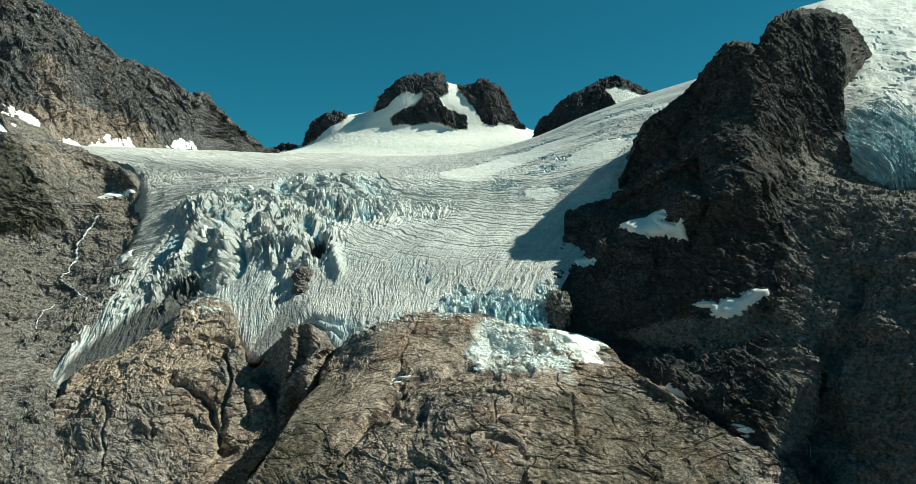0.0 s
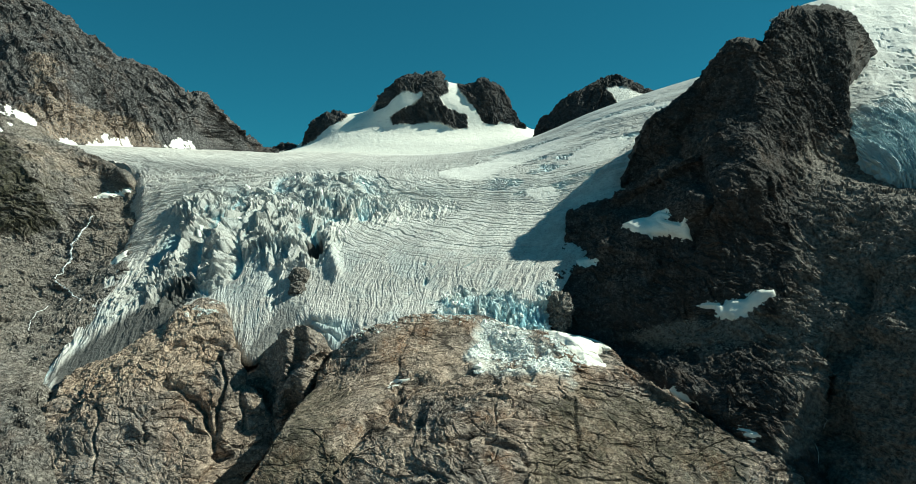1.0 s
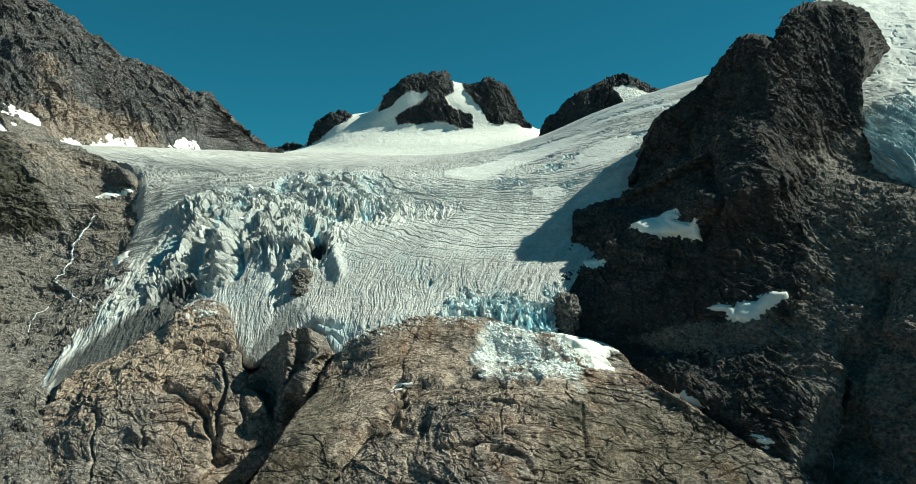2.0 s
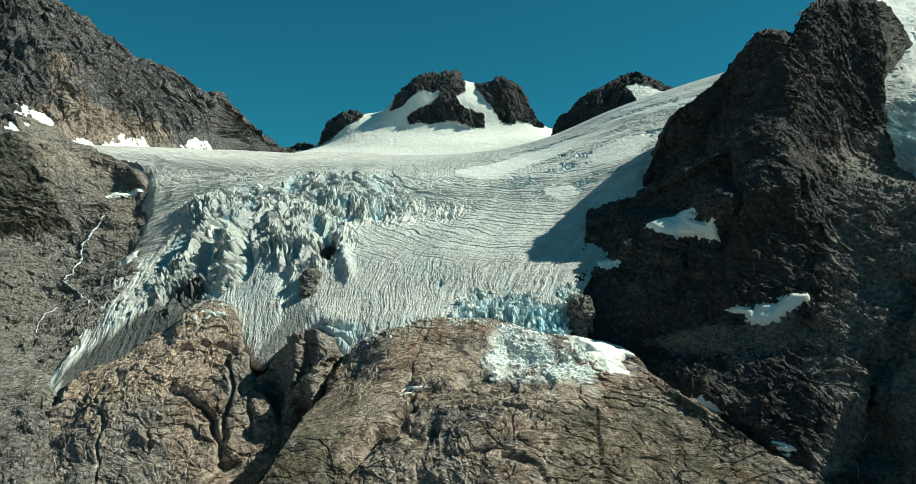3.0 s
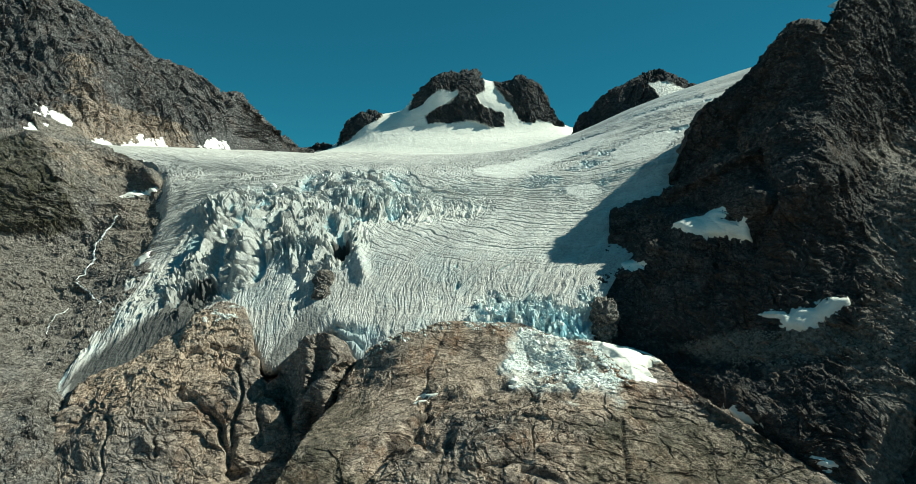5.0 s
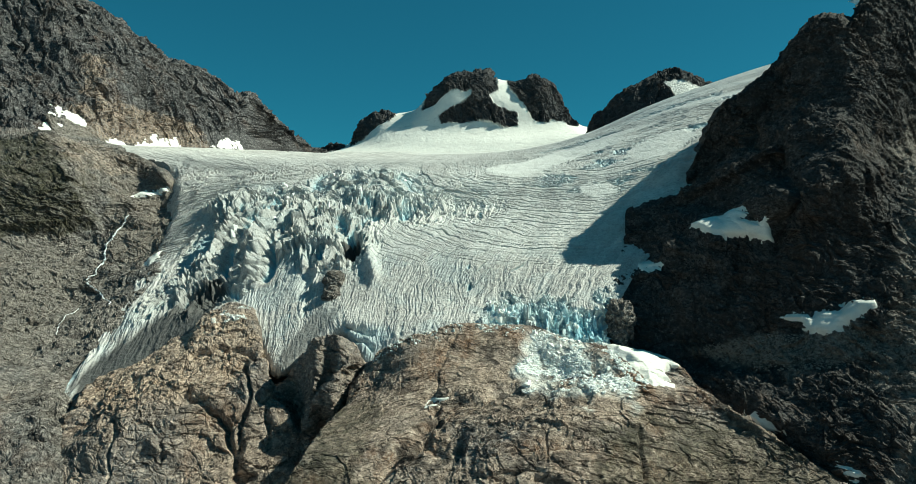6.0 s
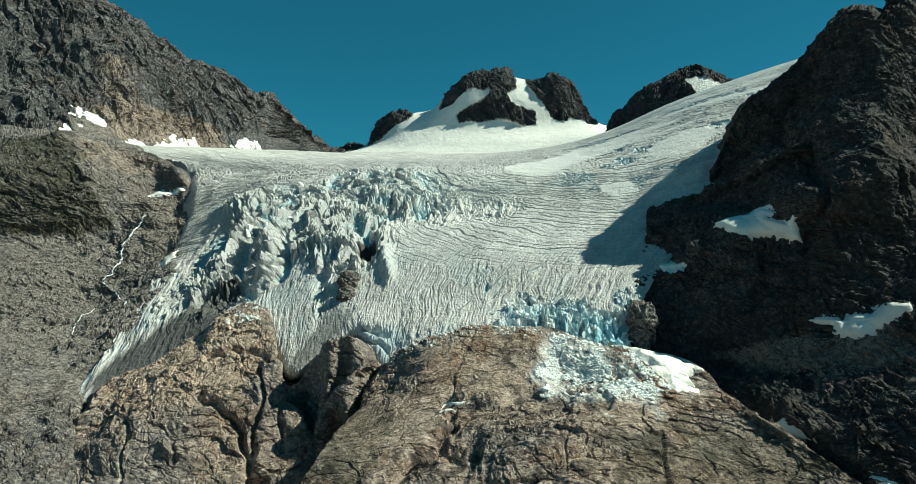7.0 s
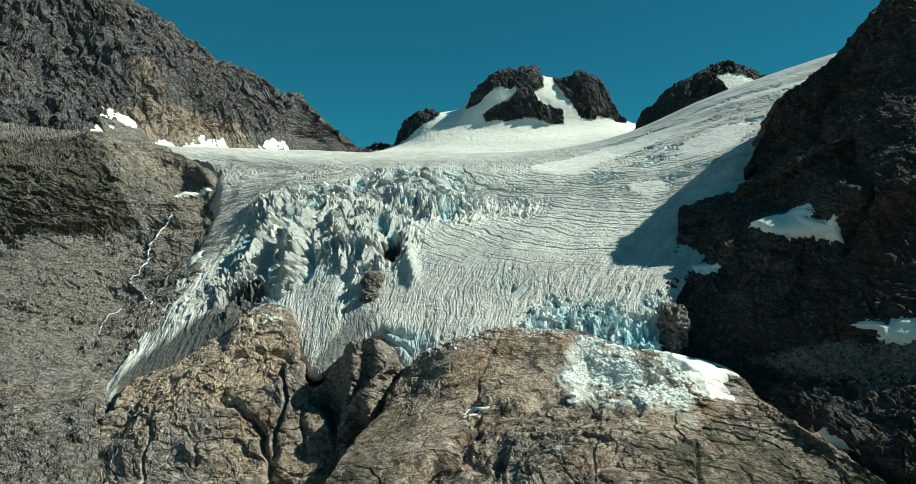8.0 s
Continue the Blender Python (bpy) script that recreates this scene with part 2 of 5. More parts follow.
def ice_material():
    """Weathered glacier ice: white crust, dirt streaks, clear blue where freshly broken."""
    m = Mat("glacier_ice", 0.55)
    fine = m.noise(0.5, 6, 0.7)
    midn = m.noise(0.06, 7, 0.65, warp=0.5)
    crust = m.ramp(midn, (0.3, (0.54, 0.525, 0.495)), (0.5, (0.70, 0.68, 0.635)), (0.7, (0.82, 0.79, 0.74)))
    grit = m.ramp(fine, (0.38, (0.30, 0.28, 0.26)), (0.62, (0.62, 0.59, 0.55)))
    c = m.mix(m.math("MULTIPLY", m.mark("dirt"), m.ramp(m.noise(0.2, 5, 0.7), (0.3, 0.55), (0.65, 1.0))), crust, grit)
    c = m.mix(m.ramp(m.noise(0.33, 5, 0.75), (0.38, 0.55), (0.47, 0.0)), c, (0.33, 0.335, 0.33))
    # moraine grit, plus shade put into crevasses, grooves and the cave
    c = m.mix(m.mark("grit_shade"), c, m.mix(fine, (0.035, 0.035, 0.034), (0.12, 0.116, 0.11)))
    c = m.mix(m.mark("blue"), c, m.mix(midn, (0.22, 0.52, 0.64), (0.45, 0.74, 0.81)))
    c = m.mix(m.mark("snow"), c, m.mix(m.ramp(fine, (0.35, 0.0), (0.6, 1.0)), (0.72, 0.70, 0.65), (0.84, 0.825, 0.775)))
    h = m.math("ADD", m.math("MULTIPLY", midn, 1.5), m.math("MULTIPLY", fine, 0.6))
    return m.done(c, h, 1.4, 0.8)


def snow_material():
    m = Mat("old_snow", 0.7)
    n = m.noise(0.05, 6, 0.6, warp=0.4)
    fine = m.noise(0.7, 5, 0.65)
    drift = m.noise(0.016, 8, 0.62, stretch=(1, 1, 3.5), turn=(0, 8, 0), warp=0.6)
    c = m.ramp(n, (0.3, (0.86, 0.835, 0.76)), (0.6, (0.93, 0.91, 0.83)))
    c = m.mix(m.ramp(fine, (0.3, 0.25), (0.5, 0.0)), c, (0.58, 0.55, 0.49))
    c = m.mix(m.ramp(drift, (0.34, 0.5), (0.42, 0.0)), c, (0.60, 0.58, 0.54))
    return m.done(c, m.math("ADD", m.math("MULTIPLY", n, 2.0), m.math("ADD", m.math("MULTIPLY", fine, 0.4), m.math("MULTIPLY", drift, 3.0))), 0.9, 0.6)


GRANITE = rock_material("tan_granite", (0.65, 0.52, 0.415), (0.325, 0.25, 0.198), (0.045, 0.037, 0.032), lay=(12, 14, 0))
SLOPE_ROCK = rock_material("grey_slope_rock", (0.45, 0.40, 0.35), (0.19, 0.167, 0.147), (0.038, 0.034, 0.031), lay=(30, 10, 0))
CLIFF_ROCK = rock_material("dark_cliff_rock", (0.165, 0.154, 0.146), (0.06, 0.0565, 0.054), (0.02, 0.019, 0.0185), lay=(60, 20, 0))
MOUNTAIN_ROCK = rock_material("brown_mountain_rock", (0.28, 0.265, 0.258), (0.092, 0.089, 0.089), (0.024, 0.024, 0.026), size=2.0, lay=(0, 70, 0))
PEAK_ROCK = rock_material("black_peak_rock", (0.12, 0.12, 0.12), (0.06, 0.06, 0.062), (0.026, 0.027, 0.028), size=3.5, lay=(0, 60, 0))
ICE = ice_material()
SNOW = snow_material()


# ---- relief ----
def rock_relief(f, size=1.0, seed=0, amp=1.0, twist=6.0, bed=(0.35, -0.25, 1.0), along=(1.0, 0.3, 0.0), blocks=1.0, bulge=1.0, gully=0.0, clefts=(), swells=(), still=(), calm=lambda s: 1.0, long=1.0, pillow=0.0, cracks=1.0, grain=0.22, ledge=0.0):
    """Pushes a form's points out and in: rounded bulges with creases between, stepped joint blocks, tilted beds, fractures.
    clefts: (line in the upright plane, half width, depth); swells: (shape, rise). bed: the way across the beds; along: the way in which joints run; gully: upright ribs and clefts."""
    p, n = f.p, f.n
    q = p / size
    t = np.array(bed) / np.linalg.norm(bed)
    a = np.array(along) / np.linalg.norm(along)
    a = a - t * (a @ t)
    a /= np.linalg.norm(a)
    c = np.cross(t, a)
    warp = np.stack([fbm(q / 34 + 3, 3, seed + 50), fbm(q / 34 + 17, 3, seed + 60), fbm(q / 34 + 31, 3, seed + 70)], -1)
    w = q + warp * twist
    u = np.stack([(w @ a) / long, w @ c, w @ t], -1)
    d = 3.0 * fbm(q / 80, 3, seed)
    d += bulge * 5.0 * (np.abs(gnoise(u / np.array([75, 48, 34.0]), seed + 2)) - 0.25)
    d += bulge * 2.4 * (np.abs(gnoise(u / np.array([34, 22, 13.0]) + 5, seed + 3)) - 0.25)
    rough = smooth(-0.35, 0.35, fbm(q / 45 + 5, 2, seed + 31))
    d += blocks * (0.5 + 0.8 * rough) * 2.6 * facets(u / np.array([40, 22, 11.0]), seed + 9)
    d += blocks * (0.4 + 0.9 * rough) * 1.5 * facets(u / np.array([17, 9, 4.2]) + 7, seed + 12)
    d += blocks * (0.4 + 0.7 * rough) * 1.15 * facets(u / np.array([6.5, 4.0, 2.0]) + 3, seed + 13)
    if ledge:
        for k, (high, amp_k) in enumerate(((7.5, 1.5), (3.1, 0.75))):
            hgt = u[..., 2] / high + 0.5 * fbm(q / 22 + 4 * k, 3, seed + 84 + k)
            side = u[..., 0] / (high * 2.1) + 0.4 * u[..., 2] / high + 0.5 * fbm(q / 18 + 9, 3, seed + 87 + k)
            some = smooth(-0.25, 0.25, gnoise(q / (4 * high) + 3 * k, seed + 90 + k))
            d += ledge * amp_k * some * (hgt - np.floor(hgt) - 0.5)
            d += ledge * 0.8 * amp_k * smooth(-0.1, 0.3, gnoise(q / (3 * high) + 7, seed + 93 + k)) * (0.5 - side + np.floor(side))
    if pillow:
        c1, gap, rnd = cells(u / np.array([30, 22, 15.0]) + 9, seed + 80)
        d += pillow * (5.0 * (0.5 - c1 * c1) + 2.4 * (rnd - 0.5) * smooth(0, 0.12, gap) - 2.2 * (1 - smooth(0, 0.05, gap)))
        c1, gap, rnd = cells(u / np.array([19, 10, 5.0]) + 4, seed + 82)
        d += pillow * (0.35 + 0.65 * rough) * (1.0 * (0.5 - c1 * c1) + 1.2 * (rnd - 0.5) * smooth(0, 0.1, gap) - 0.5 * (1 - smooth(0, 0.06, gap)))
    line = np.abs(gnoise(u / np.array([60, 14, 26.0]) + 2, seed + 15))
    d -= cracks * 2.4 * (1 - smooth(0.0, 0.04, line)) * smooth(-0.1, 0.3, gnoise(q / 40 + 8, seed + 16))
    line = np.abs(gnoise(u / np.array([9, 40, 40.0]) + 4, seed + 17))
    d -= cracks * 1.6 * (1 - smooth(0.0, 0.05, line)) * smooth(0.0, 0.35, gnoise(q / 35 + 3, seed + 18))
    d += 0.4 * fbm(u / np.array([6, 4, 2.0]), 3, seed + 20, 0.6) + grain * (0.5 + rough) * fbm(q / 1.7, 2, seed + 21, 0.7)
    if gully:
        g = np.stack([w[..., 0] + 0.35 * w[..., 2], w[..., 1], w[..., 2] * 0.28], -1)
        d += gully * (5.0 * ridged(g / 46, 3, seed + 24, 0.5) + 2.2 * facets(g / 15 + 3, seed + 26) + 1.2 * facets(g / 6 + 1, seed + 27))
    d = (d - d.mean()) * calm(f.s)
    for poly in still:
        d = d * (1 - 0.65 * smooth(-12, 4, inside(p[..., 0], p[..., 2], poly)))
    for line, wide, deep in clefts:
        d = d - deep * np.exp(-((away(p[..., 0] + 6 * warp[..., 0], p[..., 2] + 6 * warp[..., 1], line) / wide) ** 2))
    for poly, rise in swells:
        d = d + rise * smooth(-6, 10, inside(p[..., 0] + 6 * warp[..., 0], p[..., 2] + 6 * warp[..., 1], poly))
    f.p = p + n * (d * amp * size)[..., None]
    f.cut = d
    f.n = normals(f.p)
    return f


def streaks(f, seed, wide=14.0):
    """Where water runs down a face: long thin marks."""
    q = f.p * np.array([1 / wide, 1 / wide, 1 / 160.0])
    return smooth(0.12, 0.5, fbm(q, 4, seed, 0.65))


def rock_marks(f, seed, rust=0.6, wet=0.5, **areas):
    """Numbers for the material; areas: moss, scree, tan or snow = (shapes, strength) in the upright plane. Some shapes
    stand in for light or shade.
    """
    marks = {"rust": rust * smooth(0.05, 0.5, fbm(f.p / 60.0, 3, seed)), "wet": wet * streaks(f, seed + 3), "moss": 0.0, "scree": 0.0, "tan": 0.0, "snow": 0.0}
    e = fbm(f.p / 18, 4, seed + 6)
    for key, (polys, much) in areas.items():
        m = np.zeros(f.p.shape[:2])
        for poly in polys:
            m = np.maximum(m, smooth(-5, 5, inside(f.p[..., 0], f.p[..., 2], poly) + 9 * e))
        marks[key] = much * m
    return marks


# ---- the ground ----
def ground():
    f = Form()
    for y, z in ((-4600, 150), (-2500, -60), (-800, -330), (200, -330), (600, -280), (1000, -150), (1800, 60), (2800, 240), (4600, 300)):
        f.row(*[(x, y, z + 0.00004 * x * x) for x in (-4600, -2200, -900, 0, 900, 2200, 4600)])
    f.grid(120, [10] * 8)
    f.p[..., 2] += 40 * fbm(f.p / 500, 4, 3)
    f.n = normals(f.p)
    ob = grid_mesh("ground", f.p, SLOPE_ROCK, marks=rock_marks(f, 4))
    return tagged(ob, "grey-brown stony valley floor below the glacier", "ground", kind="structure")


ground()

# ---- glacier ----
glacier_form = Form()
glacier_form.row((-851, 1400, 205), (-847, 1650, 237), (-773, 1850, 261), (-614, 2350, 313), (-240, 2300, 303), (50, 2000, 274), (187, 1700, 265), (283, 1400, 272), (346, 1250, 275), (422, 1150, 285))
glacier_form.row((-724, 1250, 171), (-639, 1300, 171), (-526, 1300, 164), (-409, 1400, 172), (-249, 1450, 174), (-48, 1400, 171), (88, 1300, 174), (193, 1150, 186), (262, 1080, 201), (366, 980, 207))
glacier_form.row((-465, 950, 91), (-395, 950, 93), (-315, 930, 91), (-232, 920, 92), (-152, 905, 92), (-60, 900, 85), (31, 900, 87), (118, 880, 93), (186, 860, 105), (253, 850, 123))
glacier_form.row((-421, 850, 25), (-373, 850, 38), (-300, 830, 45), (-235, 825, 45), (-163, 815, 44), (-82, 830, 45), (8, 820, 44), (93, 795, 43), (157, 790, 56), (215, 790, 68))
glacier_form.row((-413, 790, -25), (-367, 785, -17), (-309, 775, -10), (-234, 740, -9), (-174, 725, -9), (-100, 715, -9), (-16, 700, -9), (47, 700, -8), (104, 700, -4), (149, 700, 7))
glacier_form.row((-396, 690, -85), (-357, 700, -68), (-312, 705, -55), (-241, 690, -52), (-177, 670, -50), (-106, 652, -54), (-31, 650, -48), (22, 640, -50), (63, 632, -46), (106, 648, -35))
glacier_form.row((-378, 610, -116), (-352, 590, -135), (-323, 628, -109), (-266, 655, -74), (-247, 665, -63), (-219, 645, -80), (-188, 612, -103), (-163, 622, -89), (-137, 630, -74), (-103, 588, -94), (-85, 588, -82), (-57, 592, -72), (-23, 597, -66), (21, 603, -67), (50, 596, -73), (73, 588, -78), (83, 606, -64), (95, 632, -50))
glacier_form.row((-401, 640, -134), (-372, 620, -154), (-341, 660, -128), (-282, 690, -91), (-261, 700, -79), (-232, 680, -97), (-201, 650, -121), (-174, 660, -107), (-146, 668, -91), (-110, 625, -112), (-92, 628, -99), (-61, 632, -88), (-25, 637, -82), (22, 643, -84), (53, 636, -90), (76, 602, -93), (87, 618, -92), (100, 650, -85))


def glacier():
    f = glacier_form.grid(930, [30, 70, 135, 135, 145, 125, 16])
    p, s, r, n = f.p, f.s, f.r, f.n
    x, y, z = p[..., 0], p[..., 1], p[..., 2]
    flat = np.stack([s, r, 0 * r], -1)
    w1, w2 = fbm(p / 60, 4, 1), fbm(p / 60 + 40, 4, 2)
    fall = bump(s + 0.06 * w1, 0.11, 0.46, 0.06) * bump(r + 0.25 * w2 - 4.0 * np.clip(0.33 - s, 0, 1), 2.02, 4.3 + 0.5 * bump(s, 0.15, 0.3, 0.05), 0.22)
    mixed = bump(s + 0.05 * w1, 0.42, 0.62, 0.07) * bump(r - 1.6 * (s - 0.45) + 0.2 * w2, 2.0, 3.2, 0.25)
    arcs = bump(s + 0.05 * w1, 0.40, 1.0, 0.08) * bump(r + 0.2 * w2, 1.4, 4.05, 0.4)
    lower = smooth(3.6, 4.4, r) * (1 - fall)
    left = 1 - smooth(0.24, 0.34, s + 0.02 * w1)
    foot = bump(s + 0.03 * w1, 0.765, 0.97, 0.02) * bump(r + 0.45 * w2 + 0.25 * fbm(p / 14, 3, 52) - 1.6 * np.abs(s - 0.82), 4.95, 6.6, 0.15)
    plain = 1 - smooth(1.6, 2.2, r)
    big = 5 * w1 * (0.25 + fall) * smooth(0.3, 1.5, r)
    snow = np.zeros_like(x)
    for poly in (SNOW_OVAL, SNOW_BASIN, SNOW_RISE):
        snow = np.maximum(snow, smooth(-2, 3, inside(x, z, poly) + 4 * fbm(p / 14, 3, 23)))
    snow = np.maximum(snow, 0.9 * smooth(0.70, 0.85, s) * bump(r, -1, 1.7, 0.5) * smooth(-0.15, 0.25, fbm(np.stack([s * 7, r * 4 + 20 * (s - 0.82) ** 2, 0 * r], -1), 4, 24)))
    snow = np.maximum(snow, smooth(0.45, 0.0, r) * smooth(0.35, 0.5, s))
    # lobes and fins of the icefall, leaning with the flow
    sw, rw = s + 0.010 * w1 + 0.05 * (r - 3) * (1 - smooth(0.20, 0.38, s)) - 0.035 * (r - 3) * smooth(0.36, 0.48, s), r + 0.35 * w2
    high = 1 - smooth(2.5, 3.1, r + 0.3 * w1)
    lobe = ridged(np.stack([sw * 15, rw * 1.5, 0 * r], -1), 2, 3)
    fins = ridged(np.stack([sw * 64, rw * 2.8, 0 * r + 3], -1), 3, 6, 0.6)
    c1, gap, rnd = cells(np.stack([sw * 62, rw * 3.2, 0 * r], -1), 4)
    ser = 8.0 * (lobe - 0.5) + 6.0 * (1 - high) * (fins - 0.6) + (1 - high) * 6.0 * facets(np.stack([sw * 62, rw * 3.2, 0 * r], -1), 4) + (3.0 - 1.8 * high) * facets(np.stack([sw * 120, rw * 10, 0 * r + 4], -1), 5) - 3.5 * (1 - high) * (1 - smooth(0, 0.2, gap)) + 0.6 * facets(p / 2.6, 37)
    # blocks parted by cracks, in rows across the flow above and long with it below
    bq = np.stack([sw * 30 + 0.5 * w2, rw * 6.5 - 5 * s + 0.4 * w1, 0 * r + 2], -1)
    e1, bgap, brnd = cells(bq, 61)
    block = 6.0 * (brnd - 0.5) + 6.0 * facets(bq, 61) - 4.0 * (1 - smooth(0.0, 0.1, bgap))
    bq = np.stack([sw * 100, rw * 6.5 + 3 * s, 0 * r + 7], -1)
    e2, bgap2, brnd2 = cells(bq, 62)
    block2 = 4.5 * (brnd2 - 0.5) + 4.0 * facets(bq, 62) - 5.5 * (1 - smooth(0.0, 0.2, bgap2))
    ser = 0.75 * ser + high * block + (1 - high) * block2
    chaos = np.clip(fall + 0.55 * mixed, 0, 1)
    d = big + (1.0 - 0.4 * high) * chaos * ser
    xw, zw = x + 5 * w1, z + 5 * w2
    for line, wide, deep in ICE_CLEFTS:
        d = d - deep * np.exp(-((away(xw, zw, line) / wide) ** 2))
    # rough, crevassed margin and shelf beside the fall
    shelf = (1 - smooth(0.24, 0.4, s)) * bump(r, 1.7, 4.0, 0.3) * (1 - fall)
    tq = np.stack([s * 26 + 1.2 * w1, r * 22 + 40 * s + w2, 0 * r], -1)
    d += shelf * (1.4 * facets(tq, 35) + 0.8 * facets(tq * 2.2 + 3, 38) - 2.6 * (1 - smooth(0, 0.12, np.abs(gnoise(tq * np.array([0.6, 1, 1]), 36)))))
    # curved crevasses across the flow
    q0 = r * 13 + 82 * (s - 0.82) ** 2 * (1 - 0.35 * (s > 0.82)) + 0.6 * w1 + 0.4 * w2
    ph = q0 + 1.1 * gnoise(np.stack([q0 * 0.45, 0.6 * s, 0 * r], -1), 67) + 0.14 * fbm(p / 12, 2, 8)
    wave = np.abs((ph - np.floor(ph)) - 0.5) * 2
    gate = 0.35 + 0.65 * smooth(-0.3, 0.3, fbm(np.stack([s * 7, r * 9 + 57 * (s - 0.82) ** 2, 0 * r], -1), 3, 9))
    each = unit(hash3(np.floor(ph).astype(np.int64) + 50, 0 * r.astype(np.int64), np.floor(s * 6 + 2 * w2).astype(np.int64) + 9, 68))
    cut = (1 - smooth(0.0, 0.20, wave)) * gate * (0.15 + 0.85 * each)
    d -= arcs * (1 - fall) * cut * 4.5
    ph2 = ph * 2.3 + 0.5 * fbm(p / 14, 2, 10)
    d -= arcs * (1 - fall) * 0.6 * (1 - smooth(0, 0.3, np.abs((ph2 - np.floor(ph2)) - 0.5) * 2))
    # long ribs down the flow
    rib = ridged(np.stack([s * 60 + 1.2 * w1, r * 0.9, 0 * r], -1), 3, 11)
    rib2 = ridged(np.stack([s * 170 + 1.5 * w2, r * 2.0, 0 * r], -1), 2, 12)
    band = np.maximum(inside(x, z, MORAINE), inside(x, z, MORAINE_LOW))
    grit_shade = np.where(s > 0.3, 0.6, 0.92) * smooth(-4, 4, band + 5 * fbm(np.stack([s * 60, r * 3, 0 * r], -1), 3, 27))
    rib3 = ridged(np.stack([s * 240 + 5 * w1 - 6 * (r - 5), r * 1.6 + w2, 0 * r], -1), 2, 51)
    d += lower * (1 - foot) * (1 - 0.8 * grit_shade) * (left * (2.2 * rib + 1.0 * rib2) + (1 - left) * (0.55 * rib + 0.4 * rib2 + 0.38 * rib3))
    fin = 1 - smooth(0.0, 0.3, np.abs(s - 0.425) / 0.05)
    d += bump(r, 3.5, 5.2, 0.3) * fin * 3.5 * ridged(np.stack([s * 110 + w1, r * 3, 0 * r], -1), 2, 13)
    sp = np.stack([s * 48 + 0.5 * w1 + 1.5 * (r - 5), r * 0.55, 0 * r], -1)
    slit = (1 - smooth(0.0, 0.035, np.abs(gnoise(sp, 14)))) * smooth(0.30, 0.45, gnoise(np.stack([s * 16, r * 2.6, 0 * r + 6], -1), 15) + 0.25 * bump(s, 0.6, 0.8, 0.05) * bump(r, 4.0, 5.4, 0.2))
    slit = slit * (1 - left)
    d -= lower * slit * 4.0
    # broken blue foot
    c3, gap3, rnd3 = cells(np.stack([x + 3 * w2, y * 0.25, z * 0.22 + x * 0.1], -1) / 8.0, 16)
    c4, gap4, rnd4 = cells(np.stack([x + 3 * w1, y * 0.5, z * 0.45], -1) / 3.4, 17)
    d += foot * (6.5 * facets(np.stack([x + 3 * w2, y * 0.5, z * 0.75 + x * 0.2], -1) / 8.0, 16) - 2.0 * (1 - smooth(0, 0.12, gap3)) + 3.0 * facets(np.stack([x + 3 * w1, y * 0.7, z * 0.6], -1) / 3.6, 39) + 1.4 * ridged(np.stack([x / 6, y / 12, z / 10 + x / 20], -1), 3, 29))
    # trough where the ice parts round the outcrop, and the sunken left margin
    trough = np.exp(-((s - (0.405 + 0.020 * (r - 4))) / 0.014) ** 2) * bump(r, 3.9, 6.5, 0.25)
    d -= 6 * trough * (1 - smooth(4.8, 5.6, r))
    d -= 14 * (1 - smooth(0.0, 0.035, s + 0.008 * w2)) * smooth(1.2, 2.2, r)
    d = big + (d - big) * (1 - 0.9 * snow * (1 - fall))
    # broken bands on the rise under the cliff
    rise = smooth(0.66, 0.8, s) * bump(r, 0.7, 2.6, 0.3) * smooth(0.08, 0.28, fbm(np.stack([s * 9, r * 3.2, 0 * r + 2], -1), 3, 30)) * (1 - snow)
    c5, gap5, rnd5 = cells(np.stack([s * 60 + 2 * w1, r * 30 + 95 * (s - 0.82) ** 2, 0 * r], -1), 31)
    d += rise * ((rnd5 - 0.5) * 2.4 - 3.0 * (1 - smooth(0, 0.3, gap5)))
    # the wide snow basin above
    d += plain * (1 - 0.7 * snow) * (0.8 * fbm(np.stack([x / 22, y / 70, z / 22], -1), 4, 18) - 1.2 * (1 - smooth(0, 0.12, np.abs(gnoise(np.stack([s * 9, r * 18 + 80 * (s - 0.8) ** 2 + 0.5 * w1, 0 * r], -1), 33)))))
    d += (1 - 0.7 * snow) * (0.4 * fbm(p / 5, 3, 19) + 0.3 * chaos * ridged(p / 2.4, 2, 21))
    # cave in the ice
    cx, cy, cz = (-154, 722, -8)
    hole = np.exp(-(((x - cx) / 7.5) ** 2 + ((z - cz) / 7.5) ** 2) ** 2.5)
    d = d * (1 - hole) - 34 * hole
    f.p = p + n * d[..., None] * np.array([0.9, 0.8, 1.0])
    f.d = d
    f.n = normals(f.p)
    # how the surface looks
    deep = smooth(-1.0, 6.0, -(d - big))
    fresh = smooth(0.1, 0.6, fbm(p / 34, 3, 25) + 0.15)
    blue = np.clip(chaos * (0.06 + (0.75 - 0.35 * high) * deep + 0.08 * fresh) + arcs * (0.55 * cut) + foot * (0.08 + 0.45 * rnd3 * smooth(4.9, 5.8, r) + 0.3 * rnd4) + lower * (0.6 * slit + 0.1 * fresh) + 0.35 * left * lower * smooth(0.2, 2.5, -(d - big)), 0, 1)
